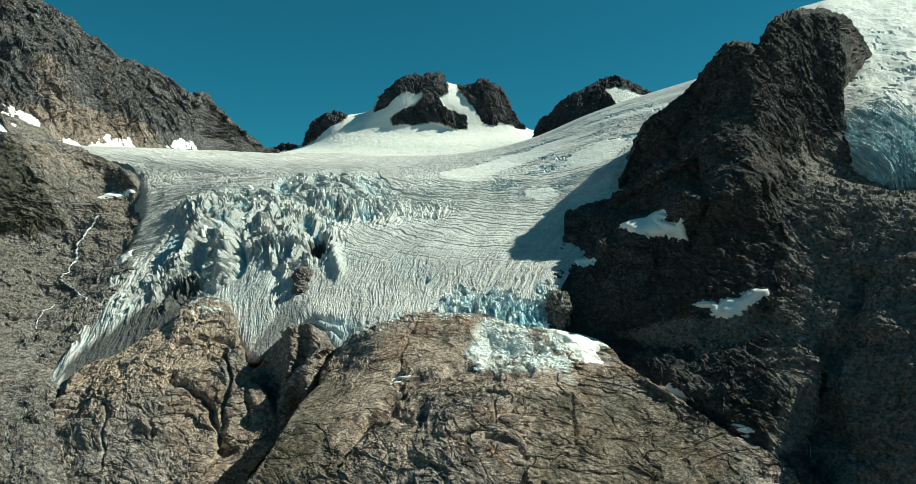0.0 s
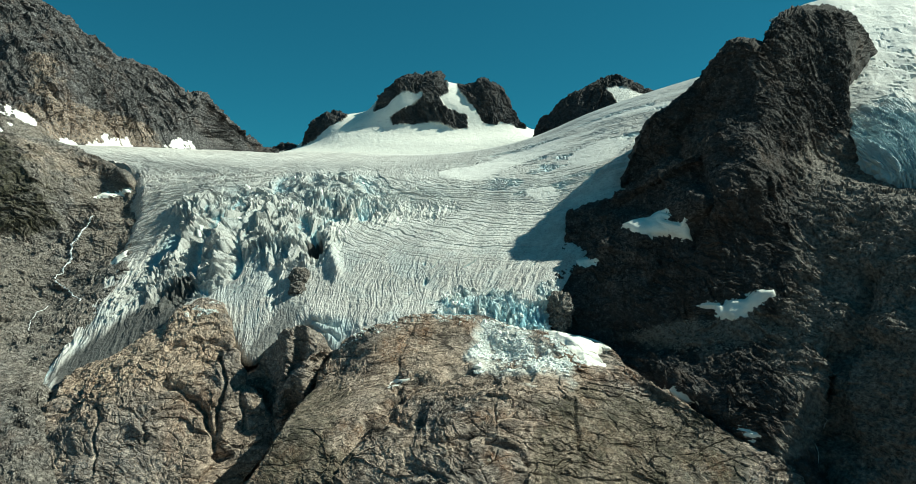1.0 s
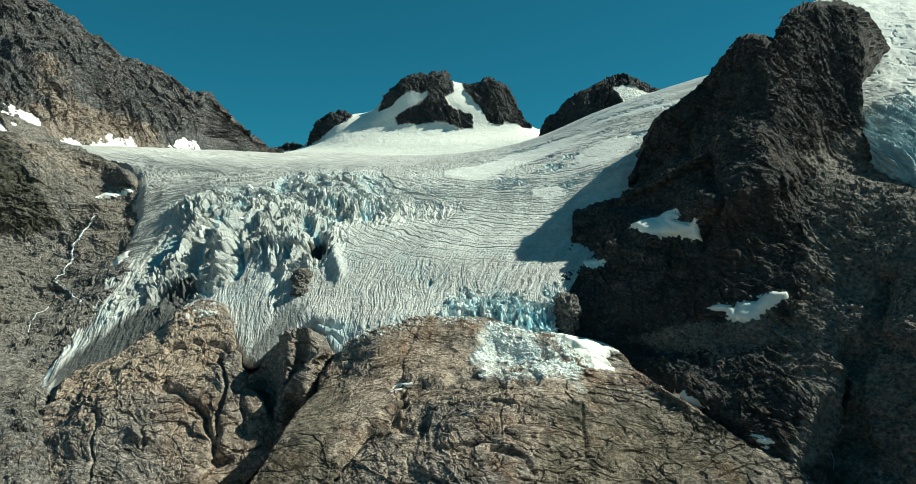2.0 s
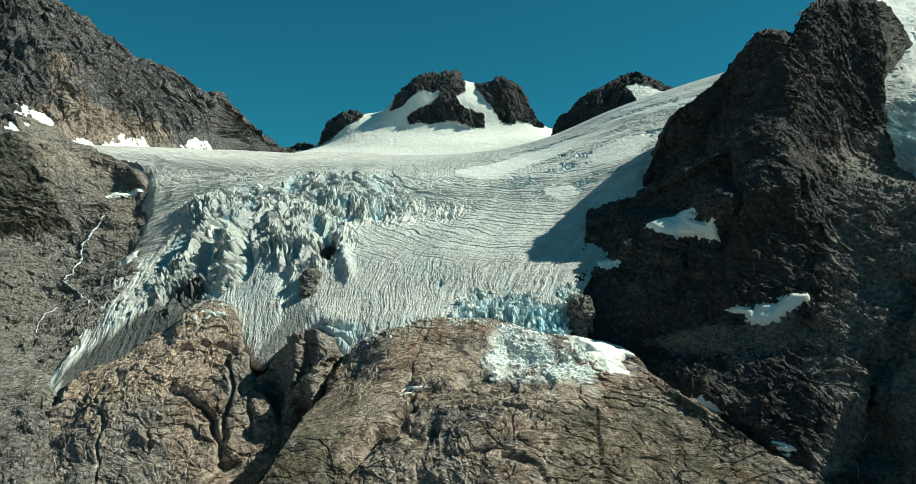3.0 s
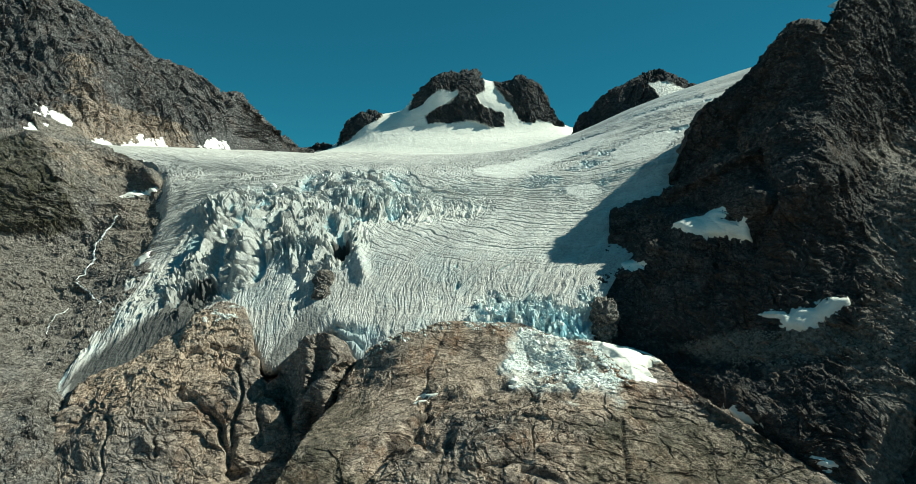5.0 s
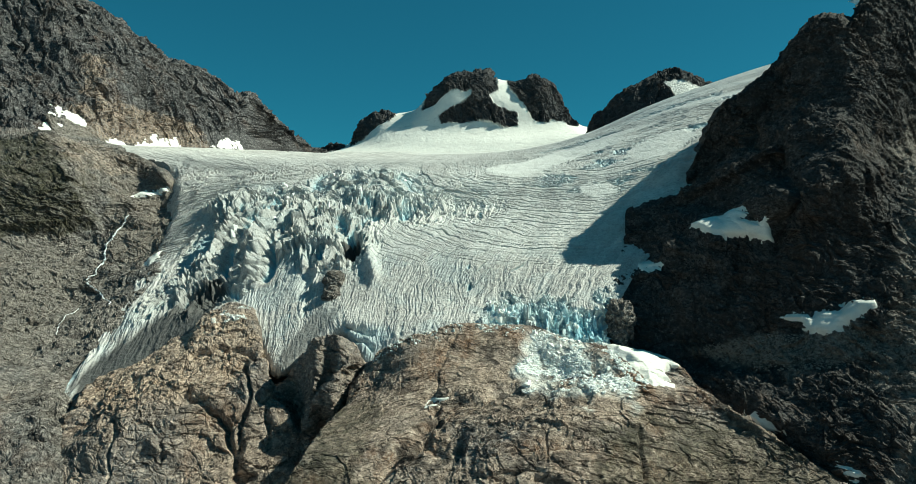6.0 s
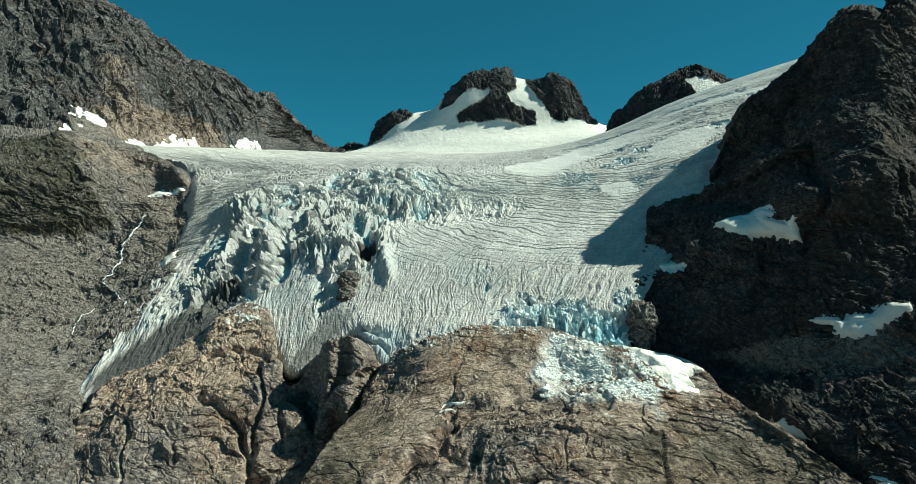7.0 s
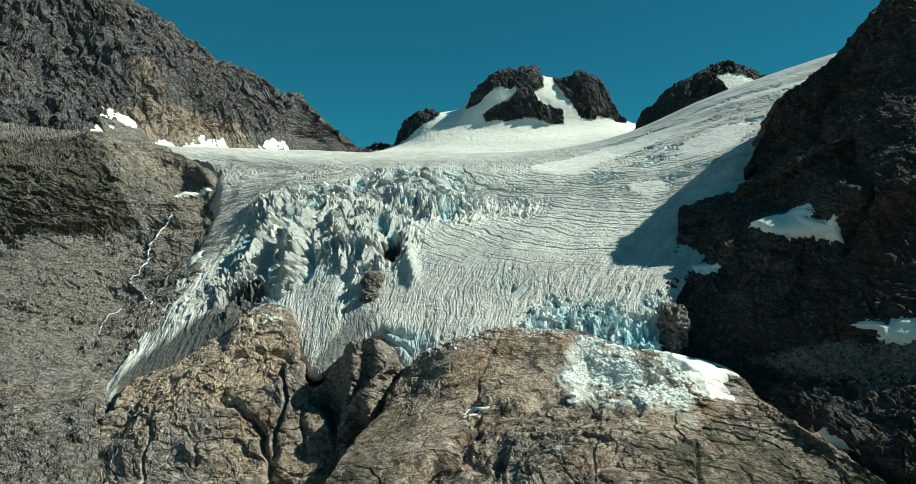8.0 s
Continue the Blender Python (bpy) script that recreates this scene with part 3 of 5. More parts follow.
    # dirt streaks; over the fall it also darkens the crust for serac shadows
    dirt = np.clip(0.85 * fall + 0.6 * smooth(-0.2, 0.5, fbm(np.stack([s * 30, r * 1.2, 0 * r], -1), 4, 26)) * (1 - 0.15 * fall) + 0.5 * shelf + 0.65 * plain * smooth(-0.1, 0.25, fbm(np.stack([s * 10, r * 16 + 60 * (s - 0.8) ** 2, 0 * r], -1), 4, 32)) + 0.25 * plain + 0.65 * lower + 0.5 * (1 - smooth(0.02, 0.09, s)) * smooth(1, 2, r) * (r < 4.3), 0, 1)
    grit_shade = np.maximum(grit_shade, 0.55 * smooth(0.1, 0.5, fbm(np.stack([s * 70 + w1, r * 1.5, 0 * r], -1), 3, 28)) * lower * left)
    blue = np.clip(blue + rise * (0.1 + 0.4 * (1 - smooth(0, 0.35, gap5))), 0, 1)
    # crevasse cuts and rib grooves darkened in colour, standing in for their shade
    grit_shade = np.maximum(grit_shade, 0.4 * (1 - snow) * (arcs * (1 - fall) * cut + 0.75 * lower * (1 - left) * (1 - foot) * np.maximum(1 - smooth(-0.5, 0.2, rib2), 1 - smooth(-0.4, 0.3, rib3))))
    # cave mouth painted dark for the shade inside it
    grit_shade = np.maximum(grit_shade, smooth(0.1, 0.5, np.exp(-(((x - cx) / 8.5) ** 2 + ((z - cz - 2) / 11) ** 2) ** 2.5)))
    # bluish shading of the lip, laid into the ice colour
    lip = smooth(-4, 5, inside(x, z, BLUE_SHADE_LIP) + 5 * w1)
    blue = np.clip(blue + 0.25 * lip, 0, 1)
    marks = {"snow": snow * (1 - fall), "blue": blue * (1 - grit_shade), "dirt": dirt * (1 - foot), "grit_shade": grit_shade}
    top = tagged(new("glacier"), "grey-white glacier with a broken blue icefall between bare rock walls", "glacier")
    zone = np.where(r < 1.9, 0, np.where(foot > 0.5, 3, np.where(fall > 0.5, 2, np.where((left > 0.5) & (r > 4.2), np.where(grit_shade > 0.6, 5, 4), 1))))
    for k, (name, label) in enumerate((("snow_basin", "smooth grey-white upper snow basin"), ("ice_slope", "grey ice with curved crevasses"), ("icefall", "chaotic blue-white seracs"),
                                       ("ice_cliff", "fresh turquoise broken ice front"), ("ice_tongue", "ribbed white ice tongue"), ("moraine_band", "dark grit-covered ice"))):
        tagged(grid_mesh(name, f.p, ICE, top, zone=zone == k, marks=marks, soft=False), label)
    f.top = top
    return f


ICE_CLEFTS = [([(-136, -72), (-122, -71), (-108, -74)], 1.6, 7), ([(-128, -80), (-116, -79), (-106, -84)], 1.4, 5),
              ([(-341, -22), (-335, -7), (-328, 8)], 10, 23), ([(-284, -30), (-286, -11), (-285, 14), (-283, 31)], 7, 23), ([(-280, -59), (-273, -51), (-257, -55)], 5, 9), ([(-236, -33), (-236, -16), (-251, 5)], 5, 15), ([(-187, 35), (-165, 12), (-154, -8)], 6, 10),
              ([(-305, -31), (-306, -5), (-304, 19)], 7, -12), ([(-254, -34), (-259, -4), (-264, 25)], 8, -13), ([(-229, 22), (-217, 42), (-196, 43)], 7, -8), ([(-152, 8), (-135, -10), (-123, -32)], 6, -8), ([(-191, 9), (-174, -10), (-159, -21)], 6, -7)]
MORAINE = [(-279, -36), (-306, -52), (-335, -77), (-360, -101), (-367, -117), (-363, -123), (-356, -147), (-325, -116), (-281, -89), (-264, -69), (-271, -52)]
MORAINE_LOW = [(-167, -55), (-147, -59), (-155, -81), (-176, -99), (-186, -105), (-186, -90), (-174, -71)]
BLUE_SHADE_LIP = [(-138, -70), (-103, -71), (-92, -76), (-104, -97), (-122, -99), (-134, -84)]
SNOW_OVAL = [(82, 63), (90, 69), (104, 71), (114, 70), (123, 66), (119, 57), (104, 52), (92, 52), (84, 57)]
SNOW_BASIN = [(-29, 98), (-8, 111), (22, 116), (79, 148), (134, 161), (169, 155), (162, 143), (117, 126), (64, 100), (38, 84), (16, 81), (-15, 85)]
SNOW_RISE = [(149, 118), (185, 139), (228, 150), (230, 132), (195, 108), (165, 97), (146, 106)]
GLACIER = glacier()

# ---- hanging glacier ----
hanging_form = Form()
hanging_form.row((544, 1180, 387), (570, 1160, 397), (601, 1150, 409), (753, 1200, 444), (894, 1250, 476), (1026, 1250, 497))
hanging_form.row((533, 1020, 308), (575, 1000, 310), (610, 985, 306), (663, 965, 301), (771, 960, 301))
hanging_form.row((468, 850, 176), (485, 830, 176), (504, 815, 176), (550, 800, 175), (640, 780, 174))
hanging_form.row((446, 780, 131), (450, 748, 121), (455, 715, 109), (481, 700, 107), (558, 680, 104))
hanging_form.row((422, 712, 89), (426, 682, 74), (434, 662, 64), (450, 655, 65), (525, 640, 70))
hanging_form.row((428, 718, 56), (431, 690, 44), (438, 670, 38), (455, 662, 37), (529, 645, 36))


def hanging_glacier():
    f = hanging_form.grid(260, [40, 60, 70, 60, 10])
    p, s, r = f.p, f.s, f.r
    w = fbm(p / 40, 4, 41)
    broken = smooth(1.2, 2.6, r + 0.5 * w)
    front = smooth(1.9, 2.8, r + 0.4 * w)
    band = bump(r + 0.3 * w, 1.0, 2.3, 0.3)
    ph = r * 9 - 4 * s + 1.2 * w
    cut = (1 - smooth(0.0, 0.3, np.abs((ph - np.floor(ph)) - 0.5) * 2)) * smooth(-0.2, 0.3, fbm(np.stack([s * 6, r * 4, 0 * r], -1), 3, 46))
    q = np.stack([s * 26 + 2.5 * (r - 2.5) * (s - 0.4) * 9 + w, r * 2.6 + w, 0 * r], -1)
    e1, gap, rnd = cells(q * np.array([1, 1.6, 1]), 42)
    d = 3 * w - 4.5 * band * cut + front * (2.6 * ridged(q, 3, 43, 0.6) + 3.0 * (rnd - 0.5) - 3.5 * (1 - smooth(0, 0.12, gap)) + 1.2 * facets(q * 3, 44)) + 0.4 * broken * fbm(p / 4, 3, 47)
    f.p = p + f.n * d[..., None]
    f.n = normals(f.p)
    # blue and dirt tint the front: ice colour, and its partial shade painted in
    blue = np.clip(front * (0.45 + 0.45 * smooth(-1, 4, -(d - 3 * w))) + 0.6 * band * cut, 0, 1)
    top = tagged(new("hanging_glacier"), "steep blue-white hanging glacier above the dark cliff", "glacier")
    for name, label, zone in (("snow_cap", "smooth bright snow", broken < 0.4), ("ice_front", "cracked blue-white ice", broken >= 0.4)):
        tagged(grid_mesh(name, f.p, ICE, top, zone=zone, marks={"snow": 1 - broken, "blue": blue, "dirt": 0.5 * broken, "grit_shade": 0.0}, soft=False), label)


hanging_glacier()

# ---- rock ----
dome_form = Form()
dome_form.row((-418, 640, -175), (-358, 690, -159), (-313, 720, -136), (-271, 730, -119), (-227, 700, -143), (-174, 660, -178))
dome_form.row((-357, 575, -142), (-345, 602, -119), (-317, 626, -104), (-281, 650, -80), (-269, 658, -65), (-258, 661, -60), (-238, 660, -58), (-224, 655, -64), (-213, 640, -78), (-197, 612, -96), (-167, 572, -129), (-153, 570, -157))
dome_form.row((-336, 540, -154), (-312, 565, -129), (-267, 570, -107), (-230, 573, -106), (-209, 585, -100), (-186, 570, -110), (-166, 556, -135), (-153, 552, -165))
dome_form.row((-316, 515, -168), (-274, 516, -154), (-242, 530, -141), (-214, 545, -134), (-186, 533, -149), (-173, 546, -146), (-155, 540, -170))
dome_form.row((-301, 480, -195), (-256, 485, -188), (-222, 490, -186), (-193, 492, -182), (-181, 500, -190), (-170, 515, -208))
dome_form.row((-274, 430, -256), (-224, 430, -255), (-195, 435, -258), (-169, 440, -260), (-149, 445, -263), (-121, 450, -266))
slab_form = Form()
slab_form.row((-160, 650, -175), (-102, 690, -163), (-10, 700, -153), (75, 690, -150), (157, 680, -147))
slab_form.row((-118, 590, -109), (-102, 590, -92), (-86, 592, -79), (-57, 593, -70), (-23, 598, -65), (16, 604, -66), (49, 592, -74), (86, 580, -80), (108, 576, -84), (124, 575, -88), (142, 590, -107))
slab_form.row((-119, 560, -140), (-112, 550, -112), (-95, 548, -105), (-75, 547, -95), (-44, 556, -89), (-8, 560, -89), (19, 552, -92), (49, 540, -90), (82, 530, -93), (125, 560, -96), (145, 558, -111), (165, 580, -142))
slab_form.row((-128, 520, -155), (-117, 507, -121), (-97, 505, -117), (-72, 510, -108), (-48, 514, -105), (-15, 510, -102), (18, 510, -98), (50, 508, -94), (84, 517, -96), (126, 535, -101), (158, 522, -114), (186, 560, -155))
slab_form.row((-128, 468, -162), (-114, 456, -121), (-93, 452, -121), (-65, 464, -116), (-33, 478, -111), (-6, 466, -109), (31, 464, -105), (71, 482, -107), (110, 502, -114), (150, 518, -116), (178, 502, -127), (208, 540, -166))
slab_form.row((-140, 440, -180), (-125, 432, -140), (-97, 428, -138), (-62, 432, -131), (-26, 430, -124), (2, 425, -121), (28, 424, -119), (64, 440, -125), (108, 465, -133), (168, 488, -135), (210, 480, -144), (249, 520, -183))
slab_form.row((-152, 425, -205), (-140, 415, -166), (-100, 405, -160), (-55, 396, -156), (26, 385, -147), (94, 420, -156), (171, 450, -157), (227, 464, -154), (266, 500, -199))
slab_form.row((-155, 400, -240), (-100, 370, -210), (-47, 350, -200), (23, 340, -192), (77, 350, -197), (138, 370, -209), (211, 400, -217), (255, 440, -251))
cliff_form = Form()
cliff_form.row((210, 900, 64), (226, 880, 117), (243, 850, 148), (264, 830, 169), (284, 800, 190), (316, 800, 232), (332, 800, 237), (347, 800, 235), (360, 810, 229), (382, 830, 255), (405, 850, 278), (450, 870, 295), (505, 880, 298), (529, 890, 288), (566, 920, 268), (645, 960, 224), (745, 980, 213))
cliff_form.row((189, 830, 48), (197, 800, 69), (200, 785, 91), (208, 775, 119), (217, 770, 134), (241, 760, 153), (264, 752, 169), (284, 737, 205), (297, 725, 213), (308, 716, 210), (316, 713, 201), (335, 730, 222), (355, 744, 242), (402, 778, 264), (456, 800, 269), (468, 808, 258), (476, 824, 214), (484, 850, 168), (600, 870, 150))
cliff_form.row((179, 800, 42), (190, 790, 55), (210, 770, 79), (250, 735, 118), (282, 706, 141), (303, 684, 134), (350, 706, 132), (390, 735, 126), (417, 750, 123), (450, 747, 107), (495, 737, 94), (545, 725, 85))
cliff_form.row((168, 780, 37), (181, 755, 48), (197, 725, 64), (218, 660, 79), (246, 641, 91), (278, 630, 89), (318, 664, 93), (344, 690, 92), (387, 720, 88), (407, 716, 82), (424, 708, 75), (462, 690, 65), (500, 670, 59))
cliff_form.row((119, 735, 32), (144, 725, 32), (171, 715, 39), (196, 665, 40), (209, 622, 42), (228, 585, 44), (270, 597, 47), (326, 640, 52), (344, 628, 43), (375, 600, 36), (413, 560, 29))
cliff_form.row((110, 700, -3), (132, 670, -5), (144, 650, 7), (161, 636, 10), (193, 625, 8), (211, 605, 4), (238, 590, -2), (276, 590, -7), (313, 575, -7), (345, 555, -6), (381, 520, -6))
cliff_form.row((81, 615, -65), (116, 612, -72), (138, 602, -75), (173, 592, -69), (204, 585, -61), (235, 572, -50), (261, 560, -38), (304, 560, -34), (331, 535, -31), (366, 500, -29))
cliff_form.row((83, 610, -87), (114, 604, -88), (132, 600, -90), (173, 592, -88), (209, 562, -83), (253, 545, -77), (287, 530, -67), (316, 500, -61), (342, 470, -56))
cliff_form.row((107, 570, -131), (151, 562, -124), (175, 518, -117), (214, 505, -110), (250, 500, -104), (270, 500, -108), (280, 518, -115), (287, 492, -107), (299, 460, -98), (320, 430, -91))
cliff_form.row((124, 545, -186), (180, 520, -172), (203, 482, -150), (234, 470, -149), (258, 480, -156), (267, 496, -162), (274, 468, -148), (288, 430, -134), (310, 410, -127))
cliff_form.row((101, 450, -261), (159, 420, -240), (211, 400, -226), (276, 370, -206))
slope_form = Form()
slope_form.row((-1136, 1250, 245), (-960, 1200, 214), (-816, 1150, 192), (-720, 1120, 177), (-684, 1150, 170), (-544, 1010, 129), (-500, 985, 113), (-466, 960, 96))
slope_form.row((-948, 1050, 173), (-811, 1020, 158), (-694, 985, 150), (-625, 960, 147), (-587, 980, 142), (-519, 965, 118), (-484, 950, 104), (-451, 930, 85), (-444, 965, 65))
slope_form.row((-712, 800, 79), (-644, 820, 81), (-586, 838, 82), (-532, 868, 85), (-491, 915, 68), (-464, 925, 68), (-429, 905, 52), (-412, 930, 40))
slope_form.row((-679, 765, 3), (-585, 790, 7), (-527, 816, 7), (-504, 835, 14), (-469, 861, 31), (-421, 843, 14), (-387, 830, 7), (-368, 855, 4))
slope_form.row((-609, 690, -44), (-526, 715, -45), (-493, 738, -47), (-451, 779, -36), (-407, 797, -21), (-383, 790, -18), (-364, 815, -21))
slope_form.row((-552, 630, -77), (-483, 660, -81), (-441, 690, -84), (-410, 732, -60), (-379, 712, -63), (-357, 705, -68), (-343, 730, -71))
slope_form.row((-491, 565, -107), (-428, 590, -111), (-397, 605, -117), (-378, 622, -113), (-357, 640, -120))
slope_form.row((-449, 520, -141), (-385, 535, -136), (-363, 562, -128), (-346, 565, -134), (-334, 566, -150))
slope_form.row((-411, 480, -163), (-350, 490, -163), (-321, 502, -159), (-308, 508, -163), (-296, 512, -175))
slope_form.row((-355, 420, -193), (-303, 430, -197), (-277, 440, -202), (-251, 450, -207))
mountain_form = Form()
mountain_form.row((-1508, 1500, 800), (-1437, 1600, 809), (-1325, 1640, 770), (-1222, 1700, 722), (-1158, 1740, 669), (-1127, 1800, 645), (-1090, 1860, 619), (-1049, 1920, 578), (-1009, 1990, 539), (-944, 2040, 538), (-899, 2080, 509), (-858, 2100, 455), (-799, 2120, 462), (-777, 2200, 422), (-759, 2350, 388), (-735, 2550, 365), (-708, 2700, 358))
mountain_form.row((-1436, 1430, 749), (-1345, 1500, 744), (-1251, 1550, 716), (-1141, 1590, 663), (-1083, 1630, 622), (-1065, 1680, 608), (-1018, 1740, 576), (-982, 1800, 539), (-952, 1880, 507), (-897, 1940, 510), (-855, 1980, 482), (-815, 1990, 430), (-760, 2020, 438), (-748, 2120, 405), (-736, 2280, 374), (-714, 2480, 353), (-698, 2620, 352))
mountain_form.row((-1301, 1300, 405), (-1172, 1380, 416), (-1045, 1460, 426), (-946, 1530, 432), (-885, 1640, 406), (-821, 1780, 386), (-752, 1900, 346), (-742, 2200, 344), (-690, 2550, 338))
mountain_form.row((-1177, 1180, 232), (-1040, 1230, 230), (-949, 1330, 260), (-914, 1410, 275), (-874, 1500, 254), (-842, 1640, 252), (-782, 1730, 262), (-728, 1860, 272), (-722, 2180, 304), (-676, 2500, 327))
mountain_form.row((-1094, 1100, 148), (-970, 1150, 155), (-890, 1250, 179), (-860, 1330, 190), (-844, 1450, 188), (-821, 1600, 201), (-768, 1700, 206), (-694, 1900, 222), (-663, 2450, 276))


def rock_thing(name, form, material, label, category, across, steps, seed, marks=None, parts=None, **relief):
    """A rock mass in one or more named faces; parts(f) tells to which face each point belongs, and their names."""
    f = form.grid(across, steps)
    rock_relief(f, seed=seed, **relief)
    top = tagged(new(name), label, category)
    zone, names = parts(f) if parts else (np.zeros(f.p.shape[:2]), [("rock_face", "")])
    m = rock_marks(f, seed + 1, **(marks or {}))
    for k, (part_name, part_label) in enumerate(names):
        tagged(grid_mesh(part_name, f.p, material, top, zone=zone == k, marks=m, soft=False), part_label)
    f.top = top
    return f


def dome_parts(f):
    w = 0.02 * fbm(f.p / 25, 3, 90)
    return (np.where((f.r + 2 * w < 1.45) & (f.s > 0.55), 1, np.where(f.s + w > 0.80, 2, 0)),
            [("dome_face", "tan rounded granite with fine cracks"), ("knob", "overhanging tan rock knob at the ice edge"), ("flank_block", "darker jointed side block")])


def slab_parts(f):
    w = 0.1 * fbm(f.p / 25, 3, 91)
    return np.where(f.r + w < 3.0, 0, np.where(f.r + w < 4.4, 1, 2)), [("upper_dome", "rust-brown rounded rock below the ice front"), ("ledge_band", "tan banded rock ledge"), ("lower_slab", "grey-brown cracked slab")]


def cliff_parts(f):
    w = 0.1 * fbm(f.p / 30, 3, 92)
    r = f.r + w
    return (np.where(r < 4.0, 0, np.where(r < 6.0, 1, np.where(r < 7.0, 2, 3))),
            [("tower", "black shaded rock tower"), ("buttress", "dark brown buttress under a ledge"), ("scree_ramp", "grey stony ramp"), ("lower_wall", "grey-black lower rock wall")])


def slope_parts(f):
    r = f.r + 0.1 * fbm(f.p / 30, 3, 93)
    return (np.where((r < 3.0) & (f.s < 0.68), 0, np.where(r < 5.2, 1, 2)),
            [("mossy_bluff", "dark bluff with patches of green moss"), ("rubble_slope", "grey-tan rubble and ledges"), ("foot_slab", "pale scoured slabs")])


def mountain_parts(f):
    return np.where(f.s + 0.03 * fbm(f.p / 80, 3, 94) < 0.62, 0, 1), [("main_wall", "ribbed grey-brown rock wall"), ("far_shoulder", "dark rounded shoulder")]


DOME = rock_thing("bedrock_dome", dome_form, GRANITE, "tan ice-scoured granite dome with deep joints below the ice", "rock dome", 340, [10, 100, 90, 100, 90], 100, parts=dome_parts, amp=0.9, bulge=1.5, blocks=0.4, pillow=0.4, ledge=0.6, cracks=0.6, grain=0.3, marks=dict(rust=0.6, tan=([[(-345, -122), (-281, -80), (-258, -60), (-224, -64), (-205, -95), (-215, -118), (-262, -116), (-300, -130)]], 1.0)),
                  clefts=[([(-242, -112), (-229, -117), (-220, -128), (-205, -134), (-189, -146), (-182, -163), (-186, -173)], 2.5, 9), ([(-205, -98), (-194, -111), (-194, -126), (-186, -144), (-180, -163)], 2.0, 7), ([(-187, -111), (-176, -118), (-176, -132), (-170, -147)], 1.5, 5), ([(-265, -172), (-270, -157), (-278, -143), (-293, -132)], 1.2, 3), ([(-240, -150), (-243, -140), (-236, -134), (-229, -125)], 1.4, 4), ([(-255, -90), (-237, -83), (-213, -88), (-197, -93)], 2.0, 6)])
DEBRIS = [(9, -89), (15, -84), (17, -75), (20, -69), (32, -67), (40, -69), (50, -72), (54, -74), (58, -78), (63, -83), (74, -86), (76, -90), (77, -94), (83, -96), (83, -98), (74, -96), (66, -95), (58, -95), (35, -95), (16, -98), (15, -95)]
# moss shapes: right end darkened for its grazing light, left flank dark plant speckle
SLAB = rock_thing("bedrock_slab", slab_form, GRANITE, "broad brown granite slab with tilted cracks under the ice edge", "rock slab", 600, [10, 80, 66, 66, 90, 100, 60], 200, dict(rust=1.0, wet=0.9, snow=([DEBRIS], 0.7), tan=([[(-81, -88), (-68, -78), (-51, -72), (-23, -67), (16, -68), (23, -85), (18, -97), (-16, -101), (-45, -103), (-59, -99)], [(-99, -104), (-70, -103), (-53, -106), (-62, -118), (-66, -127), (-101, -140), (-128, -147), (-122, -130)], [(-63, -113), (-47, -108), (18, -100), (79, -97), (120, -113), (70, -107), (16, -105), (-22, -109)]], 0.35), moss=([[(60, -108), (115, -110), (157, -119), (186, -134), (207, -147), (183, -175), (97, -175), (40, -140)], [(-118, -117), (-98, -108), (-84, -112), (-72, -135), (-62, -180), (-140, -190)]], 0.7)), parts=slab_parts, amp=0.9, bulge=0.9, blocks=0.65, ledge=0.8, long=2.6, twist=3.5, pillow=0.35, cracks=0.8, grain=0.3, swells=[([(-81, -88), (-68, -78), (-51, -72), (-23, -67), (16, -68), (23, -85), (18, -97), (-16, -101), (-45, -103), (-59, -99)], 6)], still=[[(-81, -88), (-68, -78), (-51, -72), (-23, -67), (16, -68), (23, -85), (18, -97), (-16, -101), (-45, -103), (-59, -99)], [(-99, -104), (-70, -103), (-53, -106), (-62, -118), (-66, -127), (-101, -140), (-128, -147), (-122, -130)]],
                  clefts=[([(-53, -107), (-23, -104), (18, -99), (53, -95)], 2.4, 4.5), ([(-34, -67), (-42, -81), (-48, -96), (-49, -105)], 1.2, 1.3), ([(-41, -112), (-51, -116), (-60, -121), (-70, -133), (-75, -144)], 1.6, 5), ([(15, -119), (25, -122), (34, -126), (47, -130)], 1.4, 4), ([(-42, -119), (-33, -120), (-28, -118)], 4.0, 7), ([(70, -109), (80, -113), (81, -125), (79, -134)], 1.3, 3)])
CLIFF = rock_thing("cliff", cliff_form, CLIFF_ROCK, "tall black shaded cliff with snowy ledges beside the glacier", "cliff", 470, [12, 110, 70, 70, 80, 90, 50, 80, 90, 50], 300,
                   # first scree shape is the ramp; the others paint the right wall's light
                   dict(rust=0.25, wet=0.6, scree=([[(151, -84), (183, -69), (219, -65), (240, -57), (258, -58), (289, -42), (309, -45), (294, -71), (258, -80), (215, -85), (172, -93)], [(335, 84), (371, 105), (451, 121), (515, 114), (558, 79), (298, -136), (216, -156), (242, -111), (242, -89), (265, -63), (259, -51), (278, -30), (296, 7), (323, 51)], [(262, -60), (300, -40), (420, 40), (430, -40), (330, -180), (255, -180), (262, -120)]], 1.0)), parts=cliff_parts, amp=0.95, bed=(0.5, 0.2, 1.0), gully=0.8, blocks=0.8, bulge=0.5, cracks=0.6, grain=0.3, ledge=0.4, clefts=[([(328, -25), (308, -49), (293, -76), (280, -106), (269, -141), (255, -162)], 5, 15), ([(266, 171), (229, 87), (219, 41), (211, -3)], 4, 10)])
